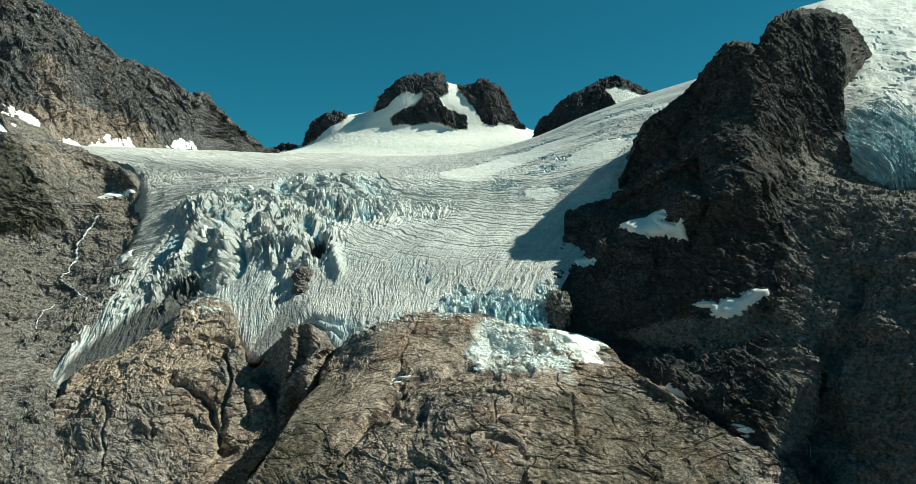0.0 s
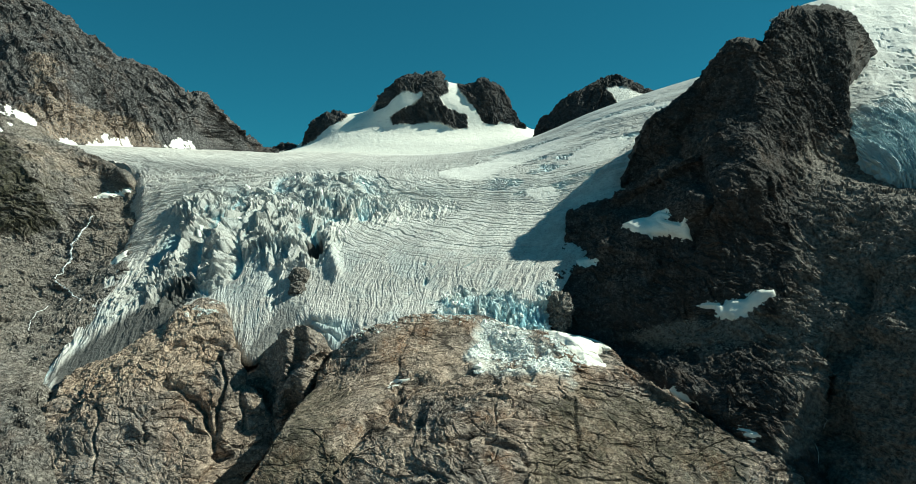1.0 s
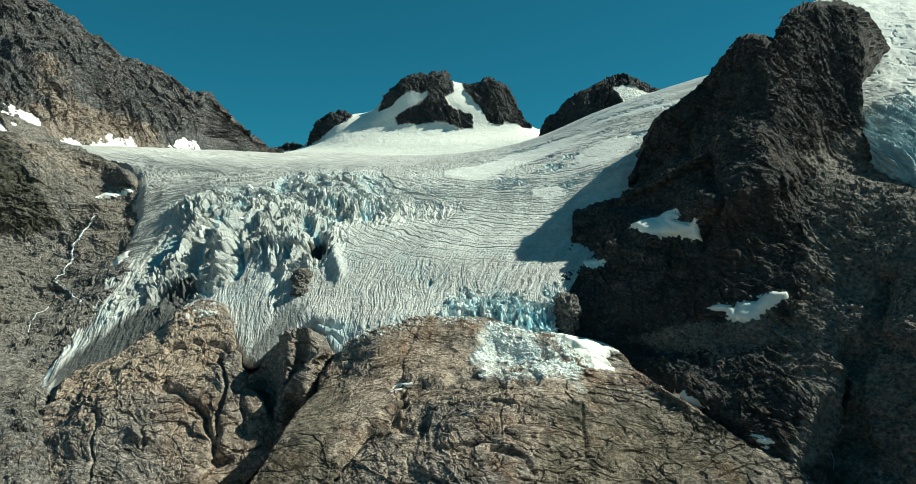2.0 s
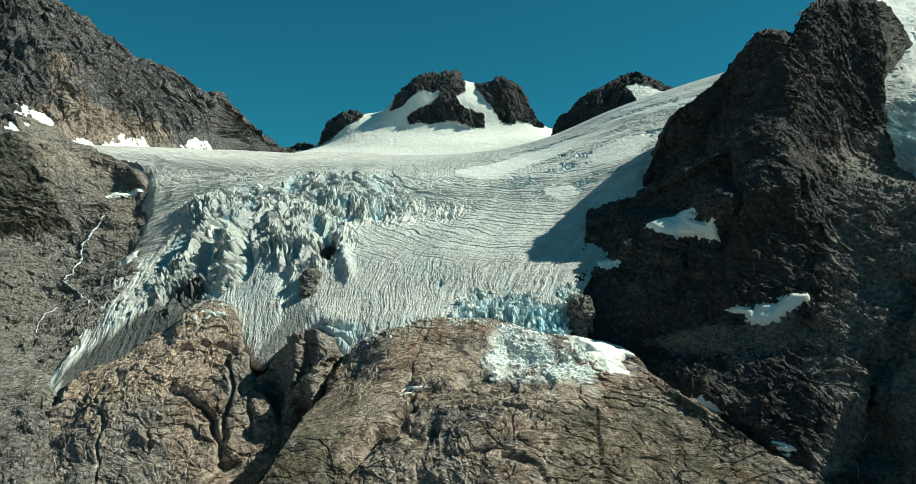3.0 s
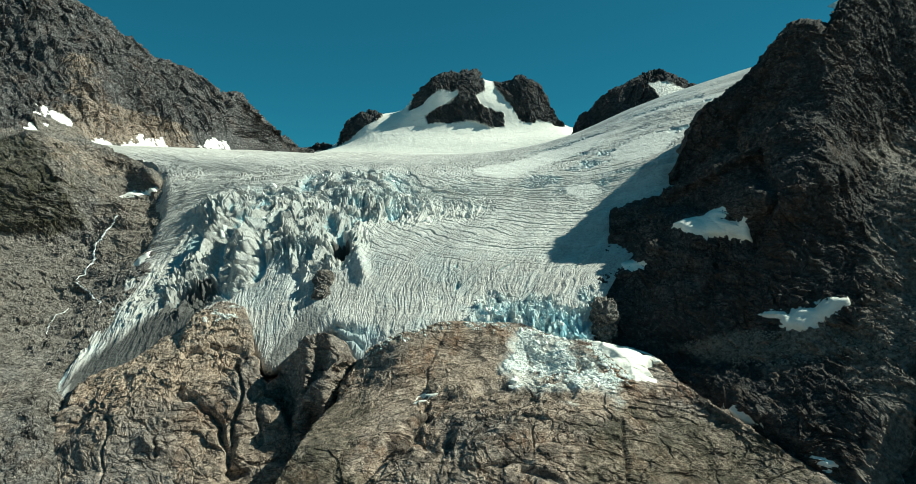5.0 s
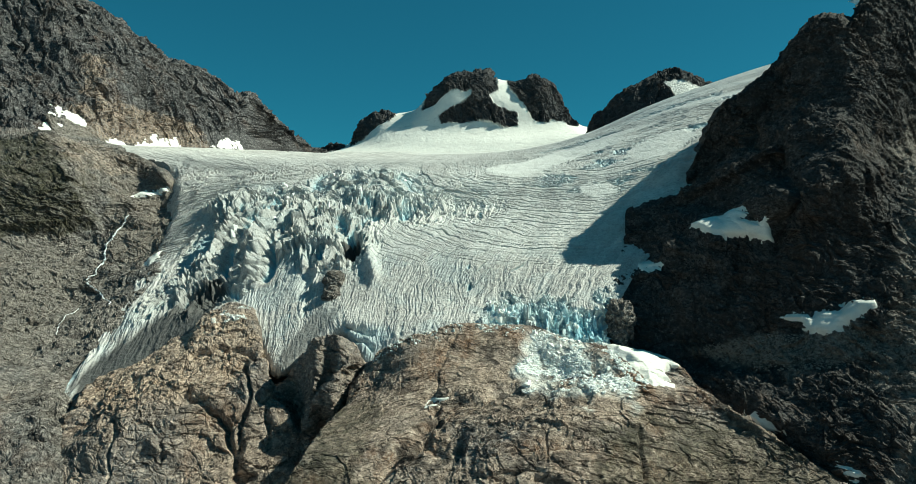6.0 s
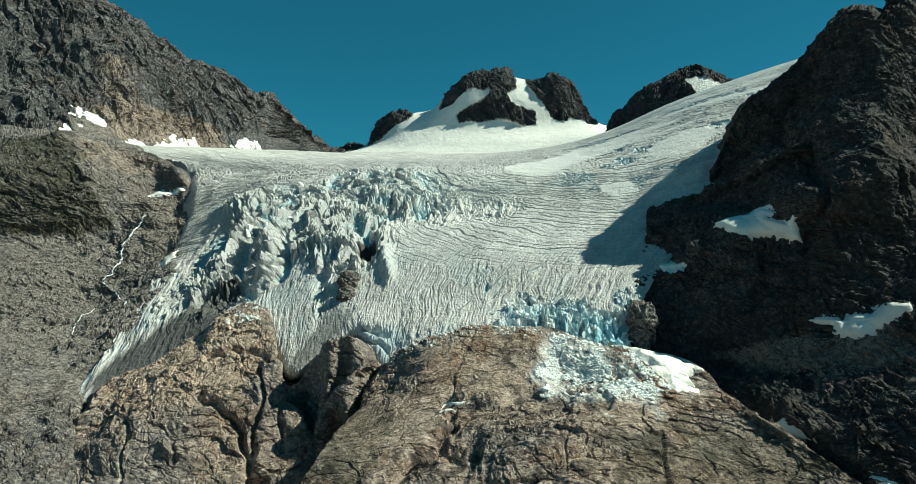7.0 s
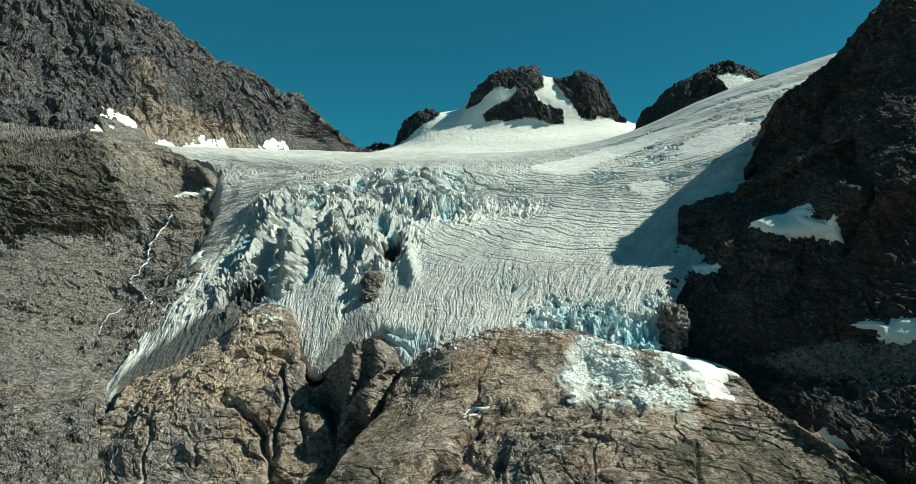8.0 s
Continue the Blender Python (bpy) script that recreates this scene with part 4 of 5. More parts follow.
SLOPE = rock_thing("rocky_slope", slope_form, SLOPE_ROCK, "grey rubbly mountainside with ledges and meltwater streaks", "slope", 380, [16, 50, 80, 90, 80, 80, 70, 70, 70], 400,
                   dict(rust=0.3, moss=([[(-839, 136), (-683, 144), (-617, 142), (-569, 119), (-527, 84), (-496, 20), (-529, 10), (-604, 8), (-683, 8)]], 0.95), scree=([[(-672, -4), (-552, -3), (-517, -8), (-464, -38), (-429, -66), (-440, -85), (-429, -103), (-502, -100)], [(-512, 90), (-450, 84), (-430, 53), (-389, -4), (-408, -28), (-463, -9), (-493, 46)]], 0.8), tan=([[(-623, 146), (-594, 142), (-526, 118), (-479, 92), (-524, 89), (-559, 111)], [(-512, 90), (-450, 84), (-430, 53), (-389, -4), (-408, -28), (-463, -9), (-493, 46)]], 0.5)), parts=slope_parts, bulge=1.4, blocks=0.75, pillow=0.3, cracks=0.4, ledge=0.6, swells=[([(-839, 136), (-683, 144), (-617, 142), (-569, 119), (-527, 84), (-496, 20), (-529, 10), (-604, 8), (-683, 8)], 12)], amp=1.1, calm=lambda s: 1 - 0.7 * smooth(0.82, 0.97, s) * 0.5)
MOUNTAIN = rock_thing("mountain", mountain_form, MOUNTAIN_ROCK, "craggy brown-grey mountain wall with ribs and gullies", "mountain", 520, [14, 170, 100, 40], 500,
                      dict(rust=0.3, tan=([[(-924, 284), (-891, 321), (-830, 315), (-792, 301), (-767, 238), (-844, 222), (-870, 212)], [(-949, 409), (-935, 436), (-904, 364), (-896, 302), (-919, 324)]], 0.7), scree=([[(-918, 262), (-905, 261), (-890, 247), (-863, 214), (-870, 197), (-894, 214)]], 1.0)), parts=mountain_parts, size=2.4, amp=1.1, bed=(1.0, 0.2, -0.6), gully=1.35, blocks=0.45, bulge=0.6, cracks=0.5, grain=0.2, ledge=0.3, still=[[(-918, 262), (-905, 261), (-890, 247), (-863, 214), (-870, 197), (-894, 214)], [(-872, 221), (-863, 252), (-841, 273), (-771, 284), (-733, 307), (-716, 260), (-775, 224), (-845, 207), (-857, 197)]])

def gully_parts(f):
    return np.where(f.s + 0.05 * fbm(f.p / 20, 3, 95) < 0.55, 0, 1), [("rock_rib", "brown jointed rock rib"), ("gully_wall", "brown rock wall of the gully")]


gully_form = Form()
gully_form.row((-233, 718, -135), (-190, 718, -117), (-154, 718, -105), (-107, 688, -128))
gully_form.row((-187, 600, -119), (-173, 604, -106), (-153, 588, -81), (-140, 574, -71), (-127, 572, -70), (-120, 596, -84), (-113, 592, -92), (-102, 584, -99), (-84, 578, -125))
gully_form.row((-185, 586, -152), (-174, 600, -141), (-155, 578, -112), (-141, 563, -97), (-135, 574, -101), (-124, 562, -96), (-115, 560, -90), (-109, 596, -108), (-101, 590, -118), (-89, 581, -145))
gully_form.row((-192, 573, -182), (-181, 583, -170), (-170, 590, -158), (-148, 562, -127), (-135, 548, -114), (-125, 548, -113), (-118, 584, -124), (-112, 594, -138), (-103, 578, -154))
gully_form.row((-201, 548, -209), (-187, 558, -199), (-175, 578, -183), (-157, 566, -165), (-145, 560, -151), (-138, 582, -160), (-126, 568, -164), (-103, 558, -175))
gully_form.row((-193, 488, -252), (-155, 518, -247), (-108, 518, -246))
GULLY = rock_thing("gully", gully_form, GRANITE, "brown jointed rock ribs in the gully between two domes", "gully", 150, [10, 50, 50, 60, 30], 450, dict(wet=0.3), parts=gully_parts, amp=0.8, blocks=0.5, pillow=0.3, ledge=1.2)


# ---- far peaks ----
def peaks():
    massif_form = Form()
    massif_form.row((-803, 2780, 369), (-700, 2760, 407), (-654, 2750, 403), (-578, 2700, 492), (-517, 2690, 520), (-446, 2690, 515), (-375, 2680, 522), (-302, 2660, 586), (-232, 2650, 652), (-163, 2650, 666), (-83, 2650, 670), (-49, 2640, 637), (-14, 2600, 616), (42, 2580, 606), (118, 2560, 614), (173, 2560, 583), (216, 2550, 503), (265, 2560, 439), (316, 2560, 423), (392, 2560, 383))
    massif_form.row((-791, 2740, 364), (-689, 2720, 399), (-642, 2700, 386), (-567, 2650, 471), (-505, 2630, 497), (-433, 2610, 488), (-363, 2600, 501), (-293, 2580, 564), (-224, 2560, 628), (-158, 2560, 638), (-80, 2560, 642), (-47, 2560, 613), (-14, 2560, 602), (41, 2540, 592), (116, 2520, 602), (171, 2520, 569), (214, 2520, 491), (262, 2530, 427), (312, 2530, 414), (388, 2530, 368))
    massif_form.row((-773, 2680, 351), (-627, 2640, 373), (-491, 2560, 428), (-353, 2530, 459), (-219, 2500, 518), (-89, 2490, 536), (40, 2480, 501), (168, 2480, 468), (257, 2480, 410), (380, 2480, 354))
    massif_form.row((-750, 2600, 338), (-578, 2550, 364), (-436, 2500, 400), (-214, 2450, 408), (39, 2430, 403), (227, 2430, 396), (372, 2430, 343))
    massif_form.row((-706, 2450, 316), (-460, 2400, 330), (-205, 2350, 338), (57, 2300, 333), (234, 2300, 344), (372, 2300, 314))
    massif_form.row((-662, 2300, 279), (-391, 2250, 272), (55, 2200, 264), (355, 2200, 253))
    f = massif_form.grid(420, [10, 70, 40, 30, 20])
    x0, z0 = f.p[..., 0].copy(), f.p[..., 2].copy()
    e = 9 * fbm(f.p / 45, 4, 71)
    rocky = np.zeros_like(x0)
    for poly in (ROCK_MAIN, ROCK_EAST, ROCK_WEST, ROCK_GAP):
        rocky = np.maximum(rocky, smooth(-3, 3, inside(x0, z0, poly) + e))
    rocky[:11] = rocky[11]
    base = f.p.copy()
    rock_relief(f, size=2.6, seed=600, amp=1.0, bed=(1, 0, 0.4), gully=0.6)
    f.p = base + (f.p - base) * (0.04 + 0.96 * rocky[..., None])
    top = tagged(new("mountain_peak"), "black rock peak rising out of a bright snowfield", "mountain")
    grid_mesh("rock_face", f.p, PEAK_ROCK, top, keep=rocky > 0.02, marks={**rock_marks(f, 601, rust=0.1), "snow": 1 - rocky}, soft=False)
    grid_mesh("snowfield", f.p - f.n * 0.4, SNOW, top, keep=rocky <= 0.02)
    massif_form = Form()
    massif_form.row((237, 2150, 331), (259, 2100, 377), (300, 2080, 417), (353, 2080, 461), (415, 2080, 487), (461, 2090, 506), (505, 2090, 511), (549, 2090, 498), (611, 2090, 458), (673, 2090, 408), (782, 2100, 347))
    massif_form.row((233, 2110, 321), (254, 2060, 366), (294, 2040, 406), (345, 2030, 447), (405, 2030, 472), (450, 2040, 488), (493, 2040, 493), (536, 2040, 482), (599, 2050, 446), (663, 2060, 397), (766, 2060, 331))
    massif_form.row((225, 2040, 296), (304, 1990, 339), (399, 1960, 375), (482, 1960, 400), (578, 1980, 386), (744, 2000, 296))
    massif_form.row((215, 1950, 254), (387, 1900, 266), (555, 1900, 282), (725, 1950, 256))
    f = massif_form.grid(240, [10, 60, 50])
    x0, z0 = f.p[..., 0].copy(), f.p[..., 2].copy()
    snow = smooth(-3, 3, inside(x0, z0, SNOW_C) + 8 * fbm(f.p / 50, 3, 72))
    base = f.p.copy()
    rock_relief(f, size=2.6, seed=700, amp=1.0, bed=(-1, 0, 0.6), gully=0.4)
    f.p = base + (f.p - base) * (1 - 0.85 * snow[..., None])
    top = tagged(new("mountain_peak"), "rounded black rock peak with a snow patch near its top", "mountain")
    grid_mesh("rock_face", f.p, PEAK_ROCK, top, marks={**rock_marks(f, 701, rust=0.1), "snow": snow}, soft=False)


ROCK_MAIN = [(-325, 490), (-308, 577), (-221, 707), (-68, 706), (-33, 588), (-42, 562), (-70, 536), (-57, 499), (30, 464), (32, 414), (-29, 414), (-92, 441), (-142, 432), (-244, 433), (-251, 465), (-192, 504), (-133, 537), (-133, 563), (-192, 559), (-218, 563), (-273, 509)]
ROCK_EAST = [(-29, 662), (116, 693), (235, 616), (268, 486), (250, 419), (203, 432), (158, 441), (132, 426), (86, 446), (43, 522), (2, 575)]
ROCK_WEST = [(-624, 372), (-601, 485), (-488, 552), (-397, 529), (-449, 466), (-499, 450), (-533, 412), (-576, 383)]
ROCK_GAP = [(-784, 293), (-767, 410), (-720, 445), (-672, 422), (-649, 375), (-672, 354), (-732, 349)]
SNOW_C = [(446, 459), (478, 465), (512, 455), (562, 444), (583, 432), (495, 392), (475, 391), (461, 416)]
peaks()


# ---- snow patches ----
def calmed(p, k=4):
    """The surface with its small relief filled in, as snow does."""
    for axis in (0, 1):
        q = np.pad(p, [(k, k) if a == axis else (0, 0) for a in range(3)], mode="edge")
        n = p.shape[axis]
        p = sum(np.take(q, np.arange(j, j + n), axis) for j in range(2 * k + 1)) / (2 * k + 1)
    return p


def snow_patch(f, poly, label, thick=1.6, seed=0, wave=1.2, fill=4):
    if f.soft is None:
        f.soft = calmed(f.p, fill)
        f.soft_n = normals(f.soft)
    x, z = f.soft[..., 0], f.soft[..., 2]
    dist = inside(x, z, poly) + wave * fbm(f.soft / 9, 2, seed)
    seed_at = np.unravel_index(np.argmax(dist), dist.shape)
    room = dist > -2.2
    piece = np.zeros_like(room)
    piece[seed_at] = True
    while True:
        grown = piece.copy()
        grown[1:] |= piece[:-1]
        grown[:-1] |= piece[1:]
        grown[:, 1:] |= piece[:, :-1]
        grown[:, :-1] |= piece[:, 1:]
        grown &= room
        if grown.sum() == piece.sum():
            break
        piece = grown
    rise = thick * (2 * smooth(-2.5, 4.0, dist) - 0.7)
    top = tagged(new("snow_patch"), label, "snow patch", group="snow patches")
    grid_mesh("snow", f.soft + f.soft_n * (rise + 0.4)[..., None], SNOW, top, keep=piece)


snow_patch(SLOPE, [(-489, 62), (-482, 68), (-469, 67), (-449, 72), (-445, 68), (-458, 63), (-477, 60)], "flat white snow patch on a grey rock ledge", 1.5, 801)
snow_patch(SLOPE, [(-404, -24), (-401, -17), (-390, -9), (-387, -16), (-394, -25)], "narrow white snow strip between rock and ice", 1.5, 802)
snow_patch(CLIFF, [(157, 17), (168, 21), (182, 24), (195, 31), (195, 24), (192, 20), (201, 17), (204, 22), (208, 15), (211, 1), (202, 3), (194, 6), (177, 5), (163, 9)], "bluish shaded snow patch on a cliff ledge", 2.2, 803, 0.5)
snow_patch(CLIFF, [(205, -55), (216, -51), (224, -53), (231, -49), (240, -48), (249, -40), (260, -39), (259, -43), (248, -50), (238, -59), (229, -64), (219, -64), (217, -58)], "bluish shaded snow strip above a scree ramp", 2.2, 804, 0.5)
snow_patch(CLIFF, [(114, -18), (125, -16), (131, -17), (128, -23), (118, -24)], "small shaded snow patch at the ice edge", 1.5, 805)
snow_patch(CLIFF, [(166, -116), (170, -115), (175, -118), (181, -123), (176, -124), (170, -122)], "small shaded snow patch below the cliff", 1.5, 806)
for k, shape in enumerate(([(-938, 283), (-922, 274), (-906, 264), (-893, 249), (-901, 253), (-918, 262)], [(-908, 225), (-909, 241), (-904, 235), (-897, 220)], [(-864, 212), (-865, 226), (-851, 218), (-855, 213)], [(-849, 221), (-847, 232), (-852, 260), (-842, 239), (-835, 231)], [(-848, 260), (-840, 252), (-830, 261), (-816, 236), (-831, 234)], [(-764, 246), (-756, 266), (-749, 279), (-737, 275), (-719, 255), (-737, 249)])):
    snow_patch(MOUNTAIN, shape, "white snow strip on talus at the mountain foot", 0.8, 820 + k, 2.5, 6)
snow_patch(CLIFF, [(203, -134), (207, -134), (213, -137), (209, -139), (204, -137)], "small shaded snow patch below the cliff", 1.5, 808)
snow_patch(SLAB, [(76, -76), (85, -77), (97, -79), (108, -81), (120, -85), (128, -89), (115, -93), (117, -97), (106, -95), (99, -95), (95, -90), (87, -83)], "smooth white snow cone under the ice front", 3.0, 809)
snow_patch(SLAB, [(-51, -107), (-49, -105), (-42, -104), (-36, -103), (-41, -106)], "small bright snow patch in a rock hollow", 3.0, 807)


# ---- ice rubble under the front ----
def lump(seed, flat=0.8):
    """A broken block: the hull of a few points, in a box one metre wide."""
    rng = random.Random(seed)
    bm = bmesh.new()
    for _ in range(13):
        v = Vector((rng.uniform(-1, 1), rng.uniform(-1, 1), rng.uniform(-1, 1)))
        v *= 0.5 / max(abs(v.x), abs(v.y), abs(v.z)) ** 0.8
        bm.verts.new((v.x, v.y, v.z * flat))
    hull = bmesh.ops.convex_hull(bm, input=bm.verts)
    bmesh.ops.delete(bm, geom=[q for q in bm.verts if not q.link_faces], context="VERTS")
    me = bpy.data.meshes.new("lump")
    bm.to_mesh(me)
    bm.free()
    return me


def spots(f, poly, count, seed, gate=0.0, size=14):
    """Places on a form inside a shape, in clumps."""
    x, z = f.p[..., 0], f.p[..., 2]
    ok = (inside(x, z, poly) + 6 * fbm(f.p / 9, 2, seed) > 0) & (fbm(f.p / size, 3, seed + 1) > gate)
    j = np.argwhere(ok)
    rng = np.random.RandomState(seed)
    j = j[rng.choice(len(j), min(count, len(j)), replace=False)]
    return f.p[j[:, 0], j[:, 1]], rng


def heap(name, f, poly, count, small, large, material, seed, label, parent=None, gate=0.0, size=14, flat=0.8):
    """Many small blocks in one mesh."""
    at, rng = spots(f, poly, count, seed, gate, size)
    shapes = []
    for k in range(8):
        me = lump(seed + k, flat)
        v = np.array([tuple(q.co) for q in me.vertices])
        shapes.append((v, [tuple(p.vertices) for p in me.polygons]))
    verts, faces, n = [], [], 0
    for k, c in enumerate(at):
        v, fs = shapes[k % 8]
        e = small * (large / small) ** (rng.rand() ** 2.2)
        a = rng.rand() * 6.28
        rot = np.array([[math.cos(a), -math.sin(a), 0], [math.sin(a), math.cos(a), 0], [0, 0, 1]])
        faces += [tuple(i + n for i in fc) for fc in fs]
        verts.append(v @ rot.T * e * (0.7 + 0.6 * rng.rand(3)) + c + np.array([0, 0, 0.15 * e]))
        n += len(v)
    me = bpy.data.meshes.new(name)
    me.from_pydata(np.concatenate(verts).tolist(), [], faces)
    me.materials.append(material)
    ob = new(name, me)
    ob.parent = parent
    return tagged(ob, label, kind="stuff")


def rubble_material():
    m = Mat("broken_ice", 0.5)
    geo = m.t.nodes.new("ShaderNodeNewGeometry")
    c = m.ramp(geo.outputs["Random Per Island"], (0.0, (0.74, 0.80, 0.77)), (0.35, (0.88, 0.885, 0.84)), (1.0, (0.93, 0.92, 0.87)))
    return m.done(c, m.noise(0.8, 5, 0.6), 0.3, 0.5)


def stone_material():
    m = Mat("loose_stone", 0.95)
    info = m.t.nodes.new("ShaderNodeObjectInfo")
    n = m.noise(0.9, 7, 0.7)
    c = m.mix(info.outputs["Random"], m.mix(n, (0.10, 0.09, 0.08), (0.30, 0.26, 0.22)), m.mix(n, (0.16, 0.15, 0.14), (0.42, 0.38, 0.33)))
    return m.done(c, n, 0.5, 0.9)


RUBBLE = rubble_material()
STONE = stone_material()
fan = tagged(new("ice_avalanche_fan"), "pale turquoise rubble of fallen ice blocks on brown rock", "ice debris")
heap("ice_rubble", SLAB, DEBRIS, 12000, 0.6, 2.4, RUBBLE, 900, "pale broken ice rubble", fan, gate=-0.15, flat=0.5)
heap("ice_rubble", SLAB, [(68, -75), (77, -76), (86, -81), (96, -90), (96, -94), (81, -97), (77, -94), (84, -89), (76, -81)], 2200, 0.6, 2.4, RUBBLE, 915, "pale broken ice rubble beside the snow cone", fan, gate=-0.2)
at, rng = spots(SLAB, DEBRIS, 90, 930, -0.1)
shapes = [lump(940 + k) for k in range(6)]
for me in shapes:
    me.materials.append(RUBBLE)
for k, c in enumerate(at):
    ob = new("ice_block", shapes[k % 6])
    ob.parent = fan
    ob.location, ob.rotation_euler = c, (rng.rand() * 0.6, rng.rand() * 0.6, rng.rand() * 6)
    ob.scale = [2.0 + 2.2 * rng.rand() ** 2] * 3
heap("ice_rubble", SLAB, [(-103, -91), (-84, -76), (-55, -67), (-22, -63), (16, -64), (16, -67), (-23, -65), (-55, -71), (-81, -80), (-102, -93)], 700, 0.5, 2.2, RUBBLE, 960, "small ice blocks fallen along the ice edge", fan, gate=-0.3)
heap("ice_rubble", DOME, [(-257, -69), (-253, -60), (-236, -58), (-224, -63), (-230, -66), (-245, -69), (-248, -74)], 420, 0.5, 2.0, RUBBLE, 970, "small ice blocks fallen on the knob", fan, gate=0.0)


# ---- single seracs standing proud of the icefall and the front ----
towers = [lump(1100 + k, 1.5) for k in range(8)]
for me in towers:
    me.materials.append(RUBBLE)


def seracs(name, part_name, poly, count, small, large, seed):
    host = [c for c in GLACIER.top.children if c.name == part_name][0]
    at, rng = spots(GLACIER, poly, count, seed, -0.1, 25)
    for k, c in enumerate(at):
        e = small + (large - small) * rng.rand() ** 2
        ob = new(name, towers[k % 8])
        ob.parent = host
        ob.location, ob.rotation_euler = c - np.array([0, 0, 0.1 * e]), (0.5 * rng.rand() - 0.35, 0.4 * rng.rand() - 0.2, rng.rand() * 6)
        ob.scale = (e * (0.6 + 0.5 * rng.rand()), e * (0.6 + 0.5 * rng.rand()), e)


seracs("serac", "icefall", [(-300, 59), (-273, 74), (-226, 84), (-164, 86), (-102, 74), (-69, 51), (-122, 44), (-173, 35), (-227, 29), (-271, 2), (-303, -11), (-311, 23)], 120, 2.5, 6.5, 1201)
seracs("ice_pillar", "ice_cliff", [(-23, -46), (17, -50), (53, -54), (75, -62), (74, -77), (51, -72), (16, -66), (-18, -62)], 60, 2.0, 5.0, 1202)


# ---- boulders ----
stones = [lump(980 + k, 0.7) for k in range(8)]
for me in stones:
    me.materials.append(STONE)


def boulders(f, poly, count, seed, small, large, label, gate=-0.2):
    at, rng = spots(f, poly, count, seed, gate)
    for k, c in enumerate(at):
        e = small * (large / small) ** (rng.rand() ** 2)
        ob = tagged(new("boulder", stones[k % 8]), label, "boulder", group="boulders")
        ob.location, ob.rotation_euler, ob.scale = c + np.array([0, 0, 0.2 * e]), (rng.rand() * 0.5, rng.rand() * 0.5, rng.rand() * 6), (e, e, e)


boulders(SLOPE, [(-672, -4), (-552, -3), (-517, -8), (-464, -38), (-429, -66), (-440, -85), (-429, -103), (-502, -100)], 110, 1001, 1.5, 5.0, "grey angular boulder lying on the scree slope")
boulders(CLIFF, [(151, -84), (183, -69), (219, -65), (240, -57), (258, -58), (289, -42), (309, -45), (294, -71), (258, -80), (215, -85), (172, -93)], 110, 1002, 1.2, 4.0, "dark grey boulder lying on the stony ramp")
scree = tagged(heap("scree", SLOPE, [(-672, -4), (-552, -3), (-517, -8), (-464, -38), (-429, -66), (-440, -85), (-429, -103), (-502, -100)], 5000, 0.6, 2.2, STONE, 1010, "grey loose stones strewn over the slope", gate=-0.25), category="scree")
scree = tagged(heap("scree", CLIFF, [(151, -84), (183, -69), (219, -65), (240, -57), (258, -58), (289, -42), (309, -45), (294, -71), (258, -80), (215, -85), (172, -93)], 3500, 0.5, 1.8, STONE, 1020, "dark loose stones strewn over the ramp", gate=-0.3), category="scree")


# ---- rock outcrops in the ice ----
def outcrop(name, centre, size, seed, label, turn=0.0):
    bm = bmesh.new()
    bmesh.ops.create_icosphere(bm, subdivisions=5, radius=1)
    v = np.array([tuple(q.co) for q in bm.verts])
    w = v * np.array(size)
    d = 0.28 * fbm(w / 9 + seed, 3, seed) + 0.16 * ridged(w / np.array([6, 6, 3.0]) + seed, 4, seed + 3, 0.6)
    c1, gap, rnd = cells(w / np.array([7, 7, 4.0]) + seed, seed + 5)
    v = w * (1 + d + 0.25 * (rnd - 0.5))[:, None]
    for q, c in zip(bm.verts, v):
        q.co = c
    me = bpy.data.meshes.new(name)
    bm.to_mesh(me)
    bm.free()
    me.materials.append(SLOPE_ROCK)
    ob = tagged(new(name, me), label, "rock")
    ob.location, ob.rotation_euler = centre, (0, 0, turn)


outcrop("rock_outcrop", (-159, 680, -37), (8, 8, 9), 3, "grey-brown rock outcrop melting out of the ice")
outcrop("rock_outcrop", (-158, 668, -48), (7, 7, 7), 8, "grey-brown rock outcrop melting out of the ice")
outcrop("rock_outcrop", (92, 612, -62), (10, 16, 15), 12, "brown rock knob between ice front and cliff")


# ---- meltwater ----
def water_material():
    m = Mat("foaming_water", 0.35)
    n = m.noise(0.6, 6, 0.7, stretch=(1, 1, 0.4))
    return m.done(m.ramp(n, (0.3, (0.42, 0.44, 0.44)), (0.55, (0.80, 0.82, 0.82))), n, 0.5, 0.6)


WATER = water_material()


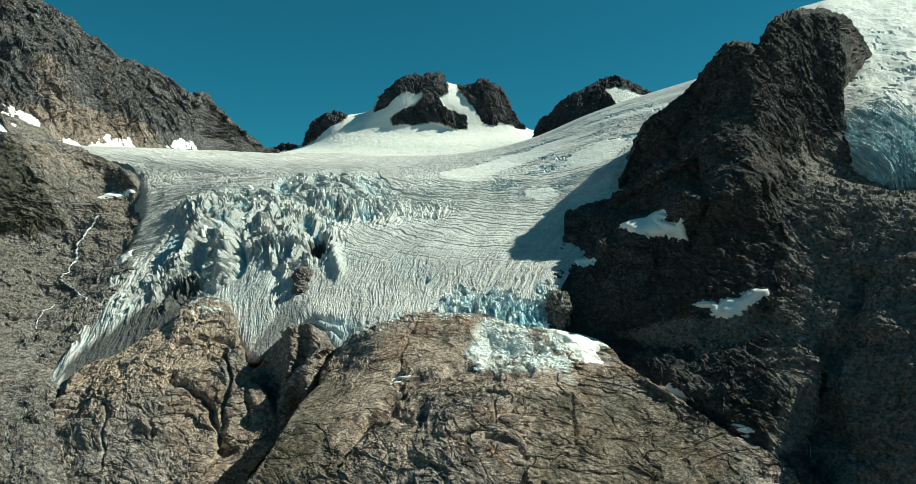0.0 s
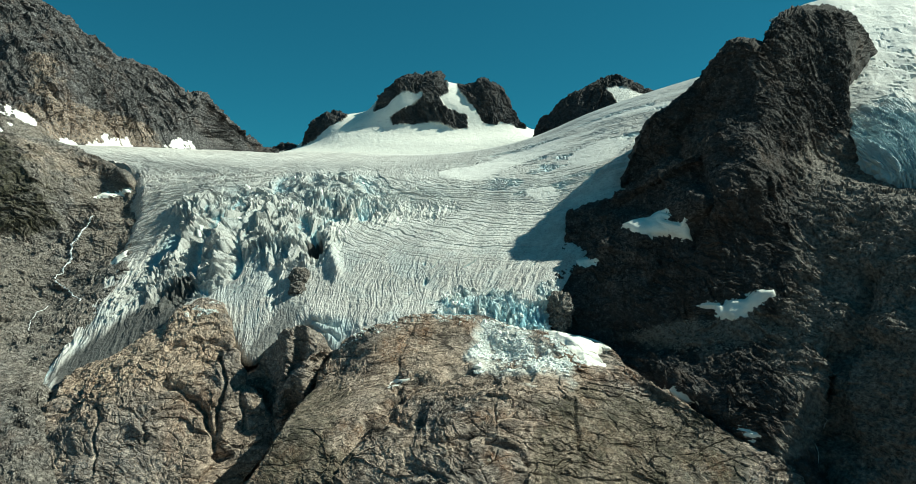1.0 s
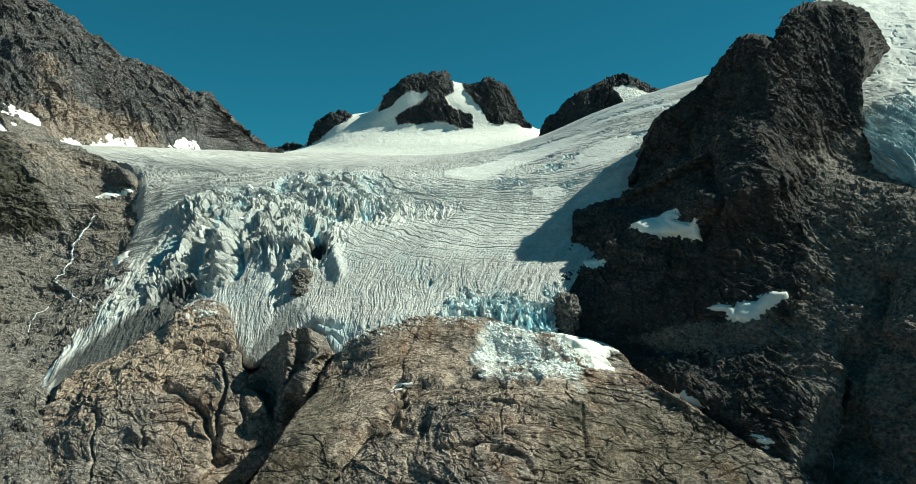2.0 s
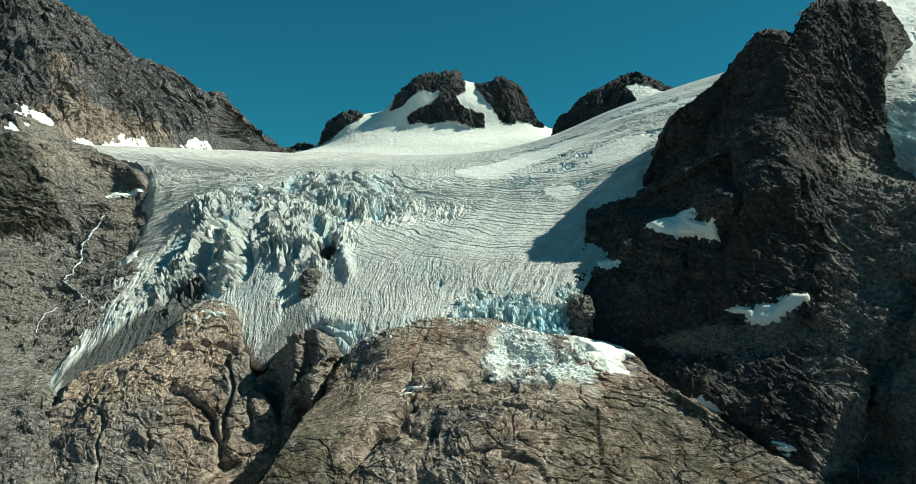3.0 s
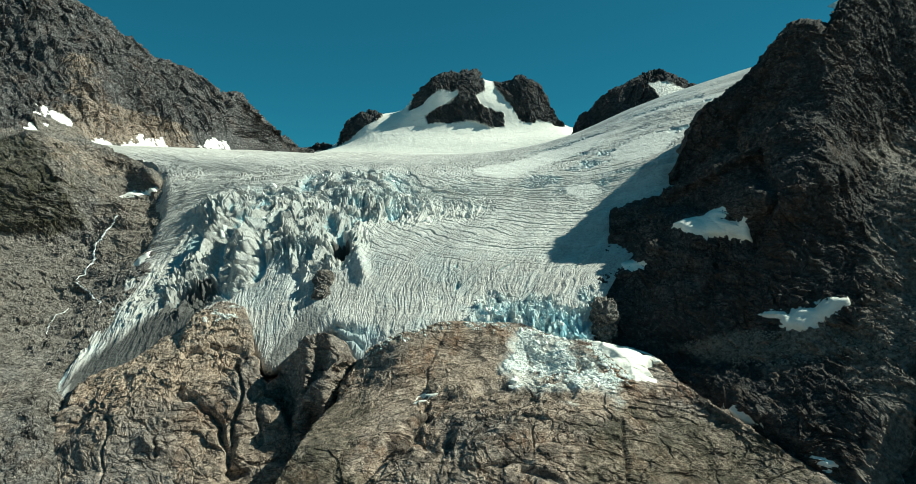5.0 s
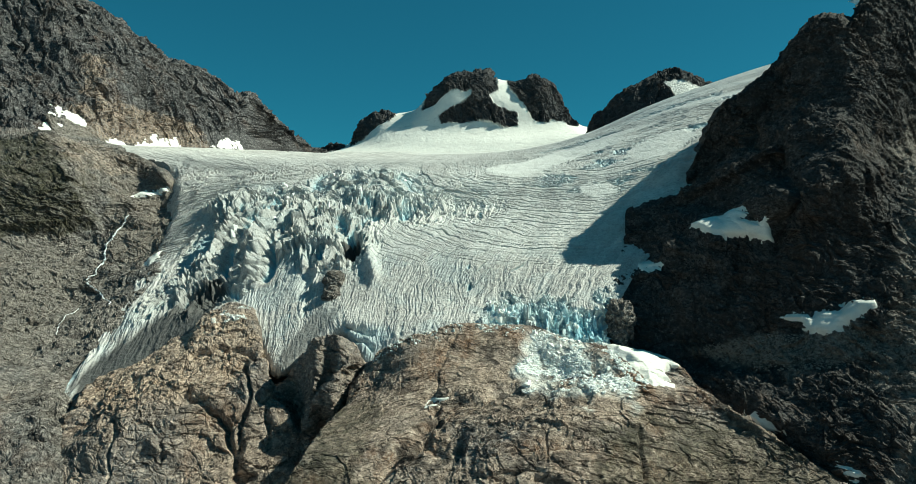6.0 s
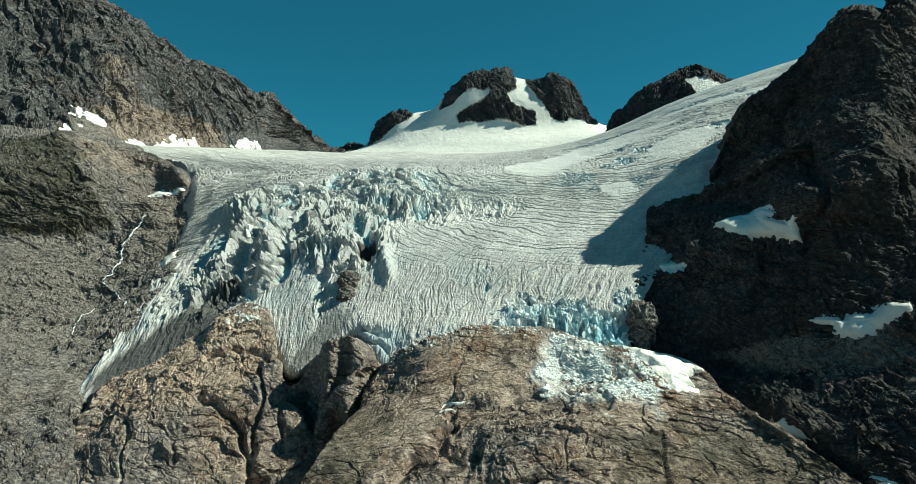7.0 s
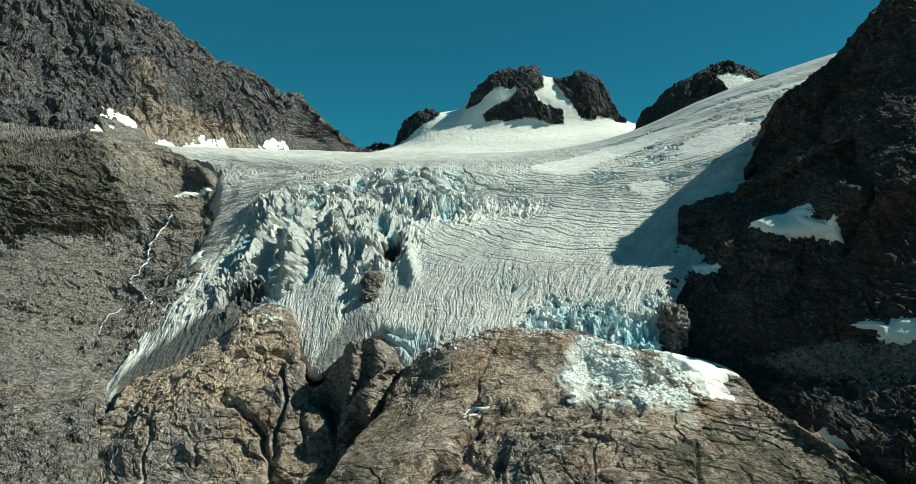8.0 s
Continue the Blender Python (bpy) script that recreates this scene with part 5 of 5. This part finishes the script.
def stream(f, line, wide, label, seed, strands=1):
    """White water down a form in thin braided strands, uneven in width."""
    top = tagged(new("waterfall"), label, "waterfall")
    pts = np.array(line, float)
    flat, nor = f.p.reshape(-1, 3), f.n.reshape(-1, 3)
    near = (flat[:, 0] > pts[:, 0].min() - 12) & (flat[:, 0] < pts[:, 0].max() + 12) & (flat[:, 2] > pts[:, 1].min() - 12) & (flat[:, 2] < pts[:, 1].max() + 12)
    flat, nor = flat[near], nor[near]
    for b in range(strands):
        k = np.linspace(0, len(pts) - 1, 22 * len(pts))
        way = hermite(np.arange(len(pts)), pts, k)
        spread = 0.5 + 1.3 * b
        way = way + spread * np.stack([gnoise(np.stack([k * 1.9, k * 0 + b, k * 0 + seed], -1), seed) + 0.5 * gnoise(np.stack([k * 6, k * 0 + b, k * 0], -1), seed + 9), 0.6 * gnoise(np.stack([k * 1.9, k * 0 + 5 + b, k * 0 + seed], -1), seed)], -1)
        rows = []
        for j, (x, z) in enumerate(way):
            half = wide * (0.15 + 1.1 * abs(float(noise.noise((j * 0.21, seed + 3.7 * b, 0))))) * (1 - 0.25 * b)
            i = np.argsort((flat[:, 0] - x) ** 2 + (flat[:, 2] - z) ** 2)[:6]
            y, up = flat[i][:, 1].min() - 0.35, nor[i].mean(0)
            rows.append([(x + half * e, y + up[1] * (0.5 - abs(e) * 0.5), z + up[2] * (0.5 - abs(e) * 0.5)) for e in (-1, -0.5, 0, 0.5, 1)])
        p = np.array(rows)
        q = np.pad(p[..., 1], ((1, 1), (0, 0)), mode="edge")
        p[..., 1] = (q[:-2] + q[1:-1] + q[2:]) / 3
        grid_mesh("strand", p, WATER, top)


stream(SLOPE, [(-463, 34), (-465, 21), (-464, 7), (-467, -3), (-459, -19), (-458, -31), (-452, -41), (-436, -50), (-418, -57), (-400, -62)], 2.2, "white meltwater stream falling over grey ledges", 1, 3)
stream(SLOPE, [(-443, -68), (-439, -76), (-440, -82), (-431, -89)], 1.1, "thin white meltwater trickle over grey ledges", 2)
stream(GULLY, [(-161, -149), (-170, -160), (-178, -170), (-180, -178), (-183, -189)], 1.6, "white meltwater stream in the dark gully", 3)
stream(CLIFF, [(286, -92), (276, -109), (272, -127), (265, -148), (259, -159)], 1.0, "thin pale meltwater thread in a dark chasm", 4)
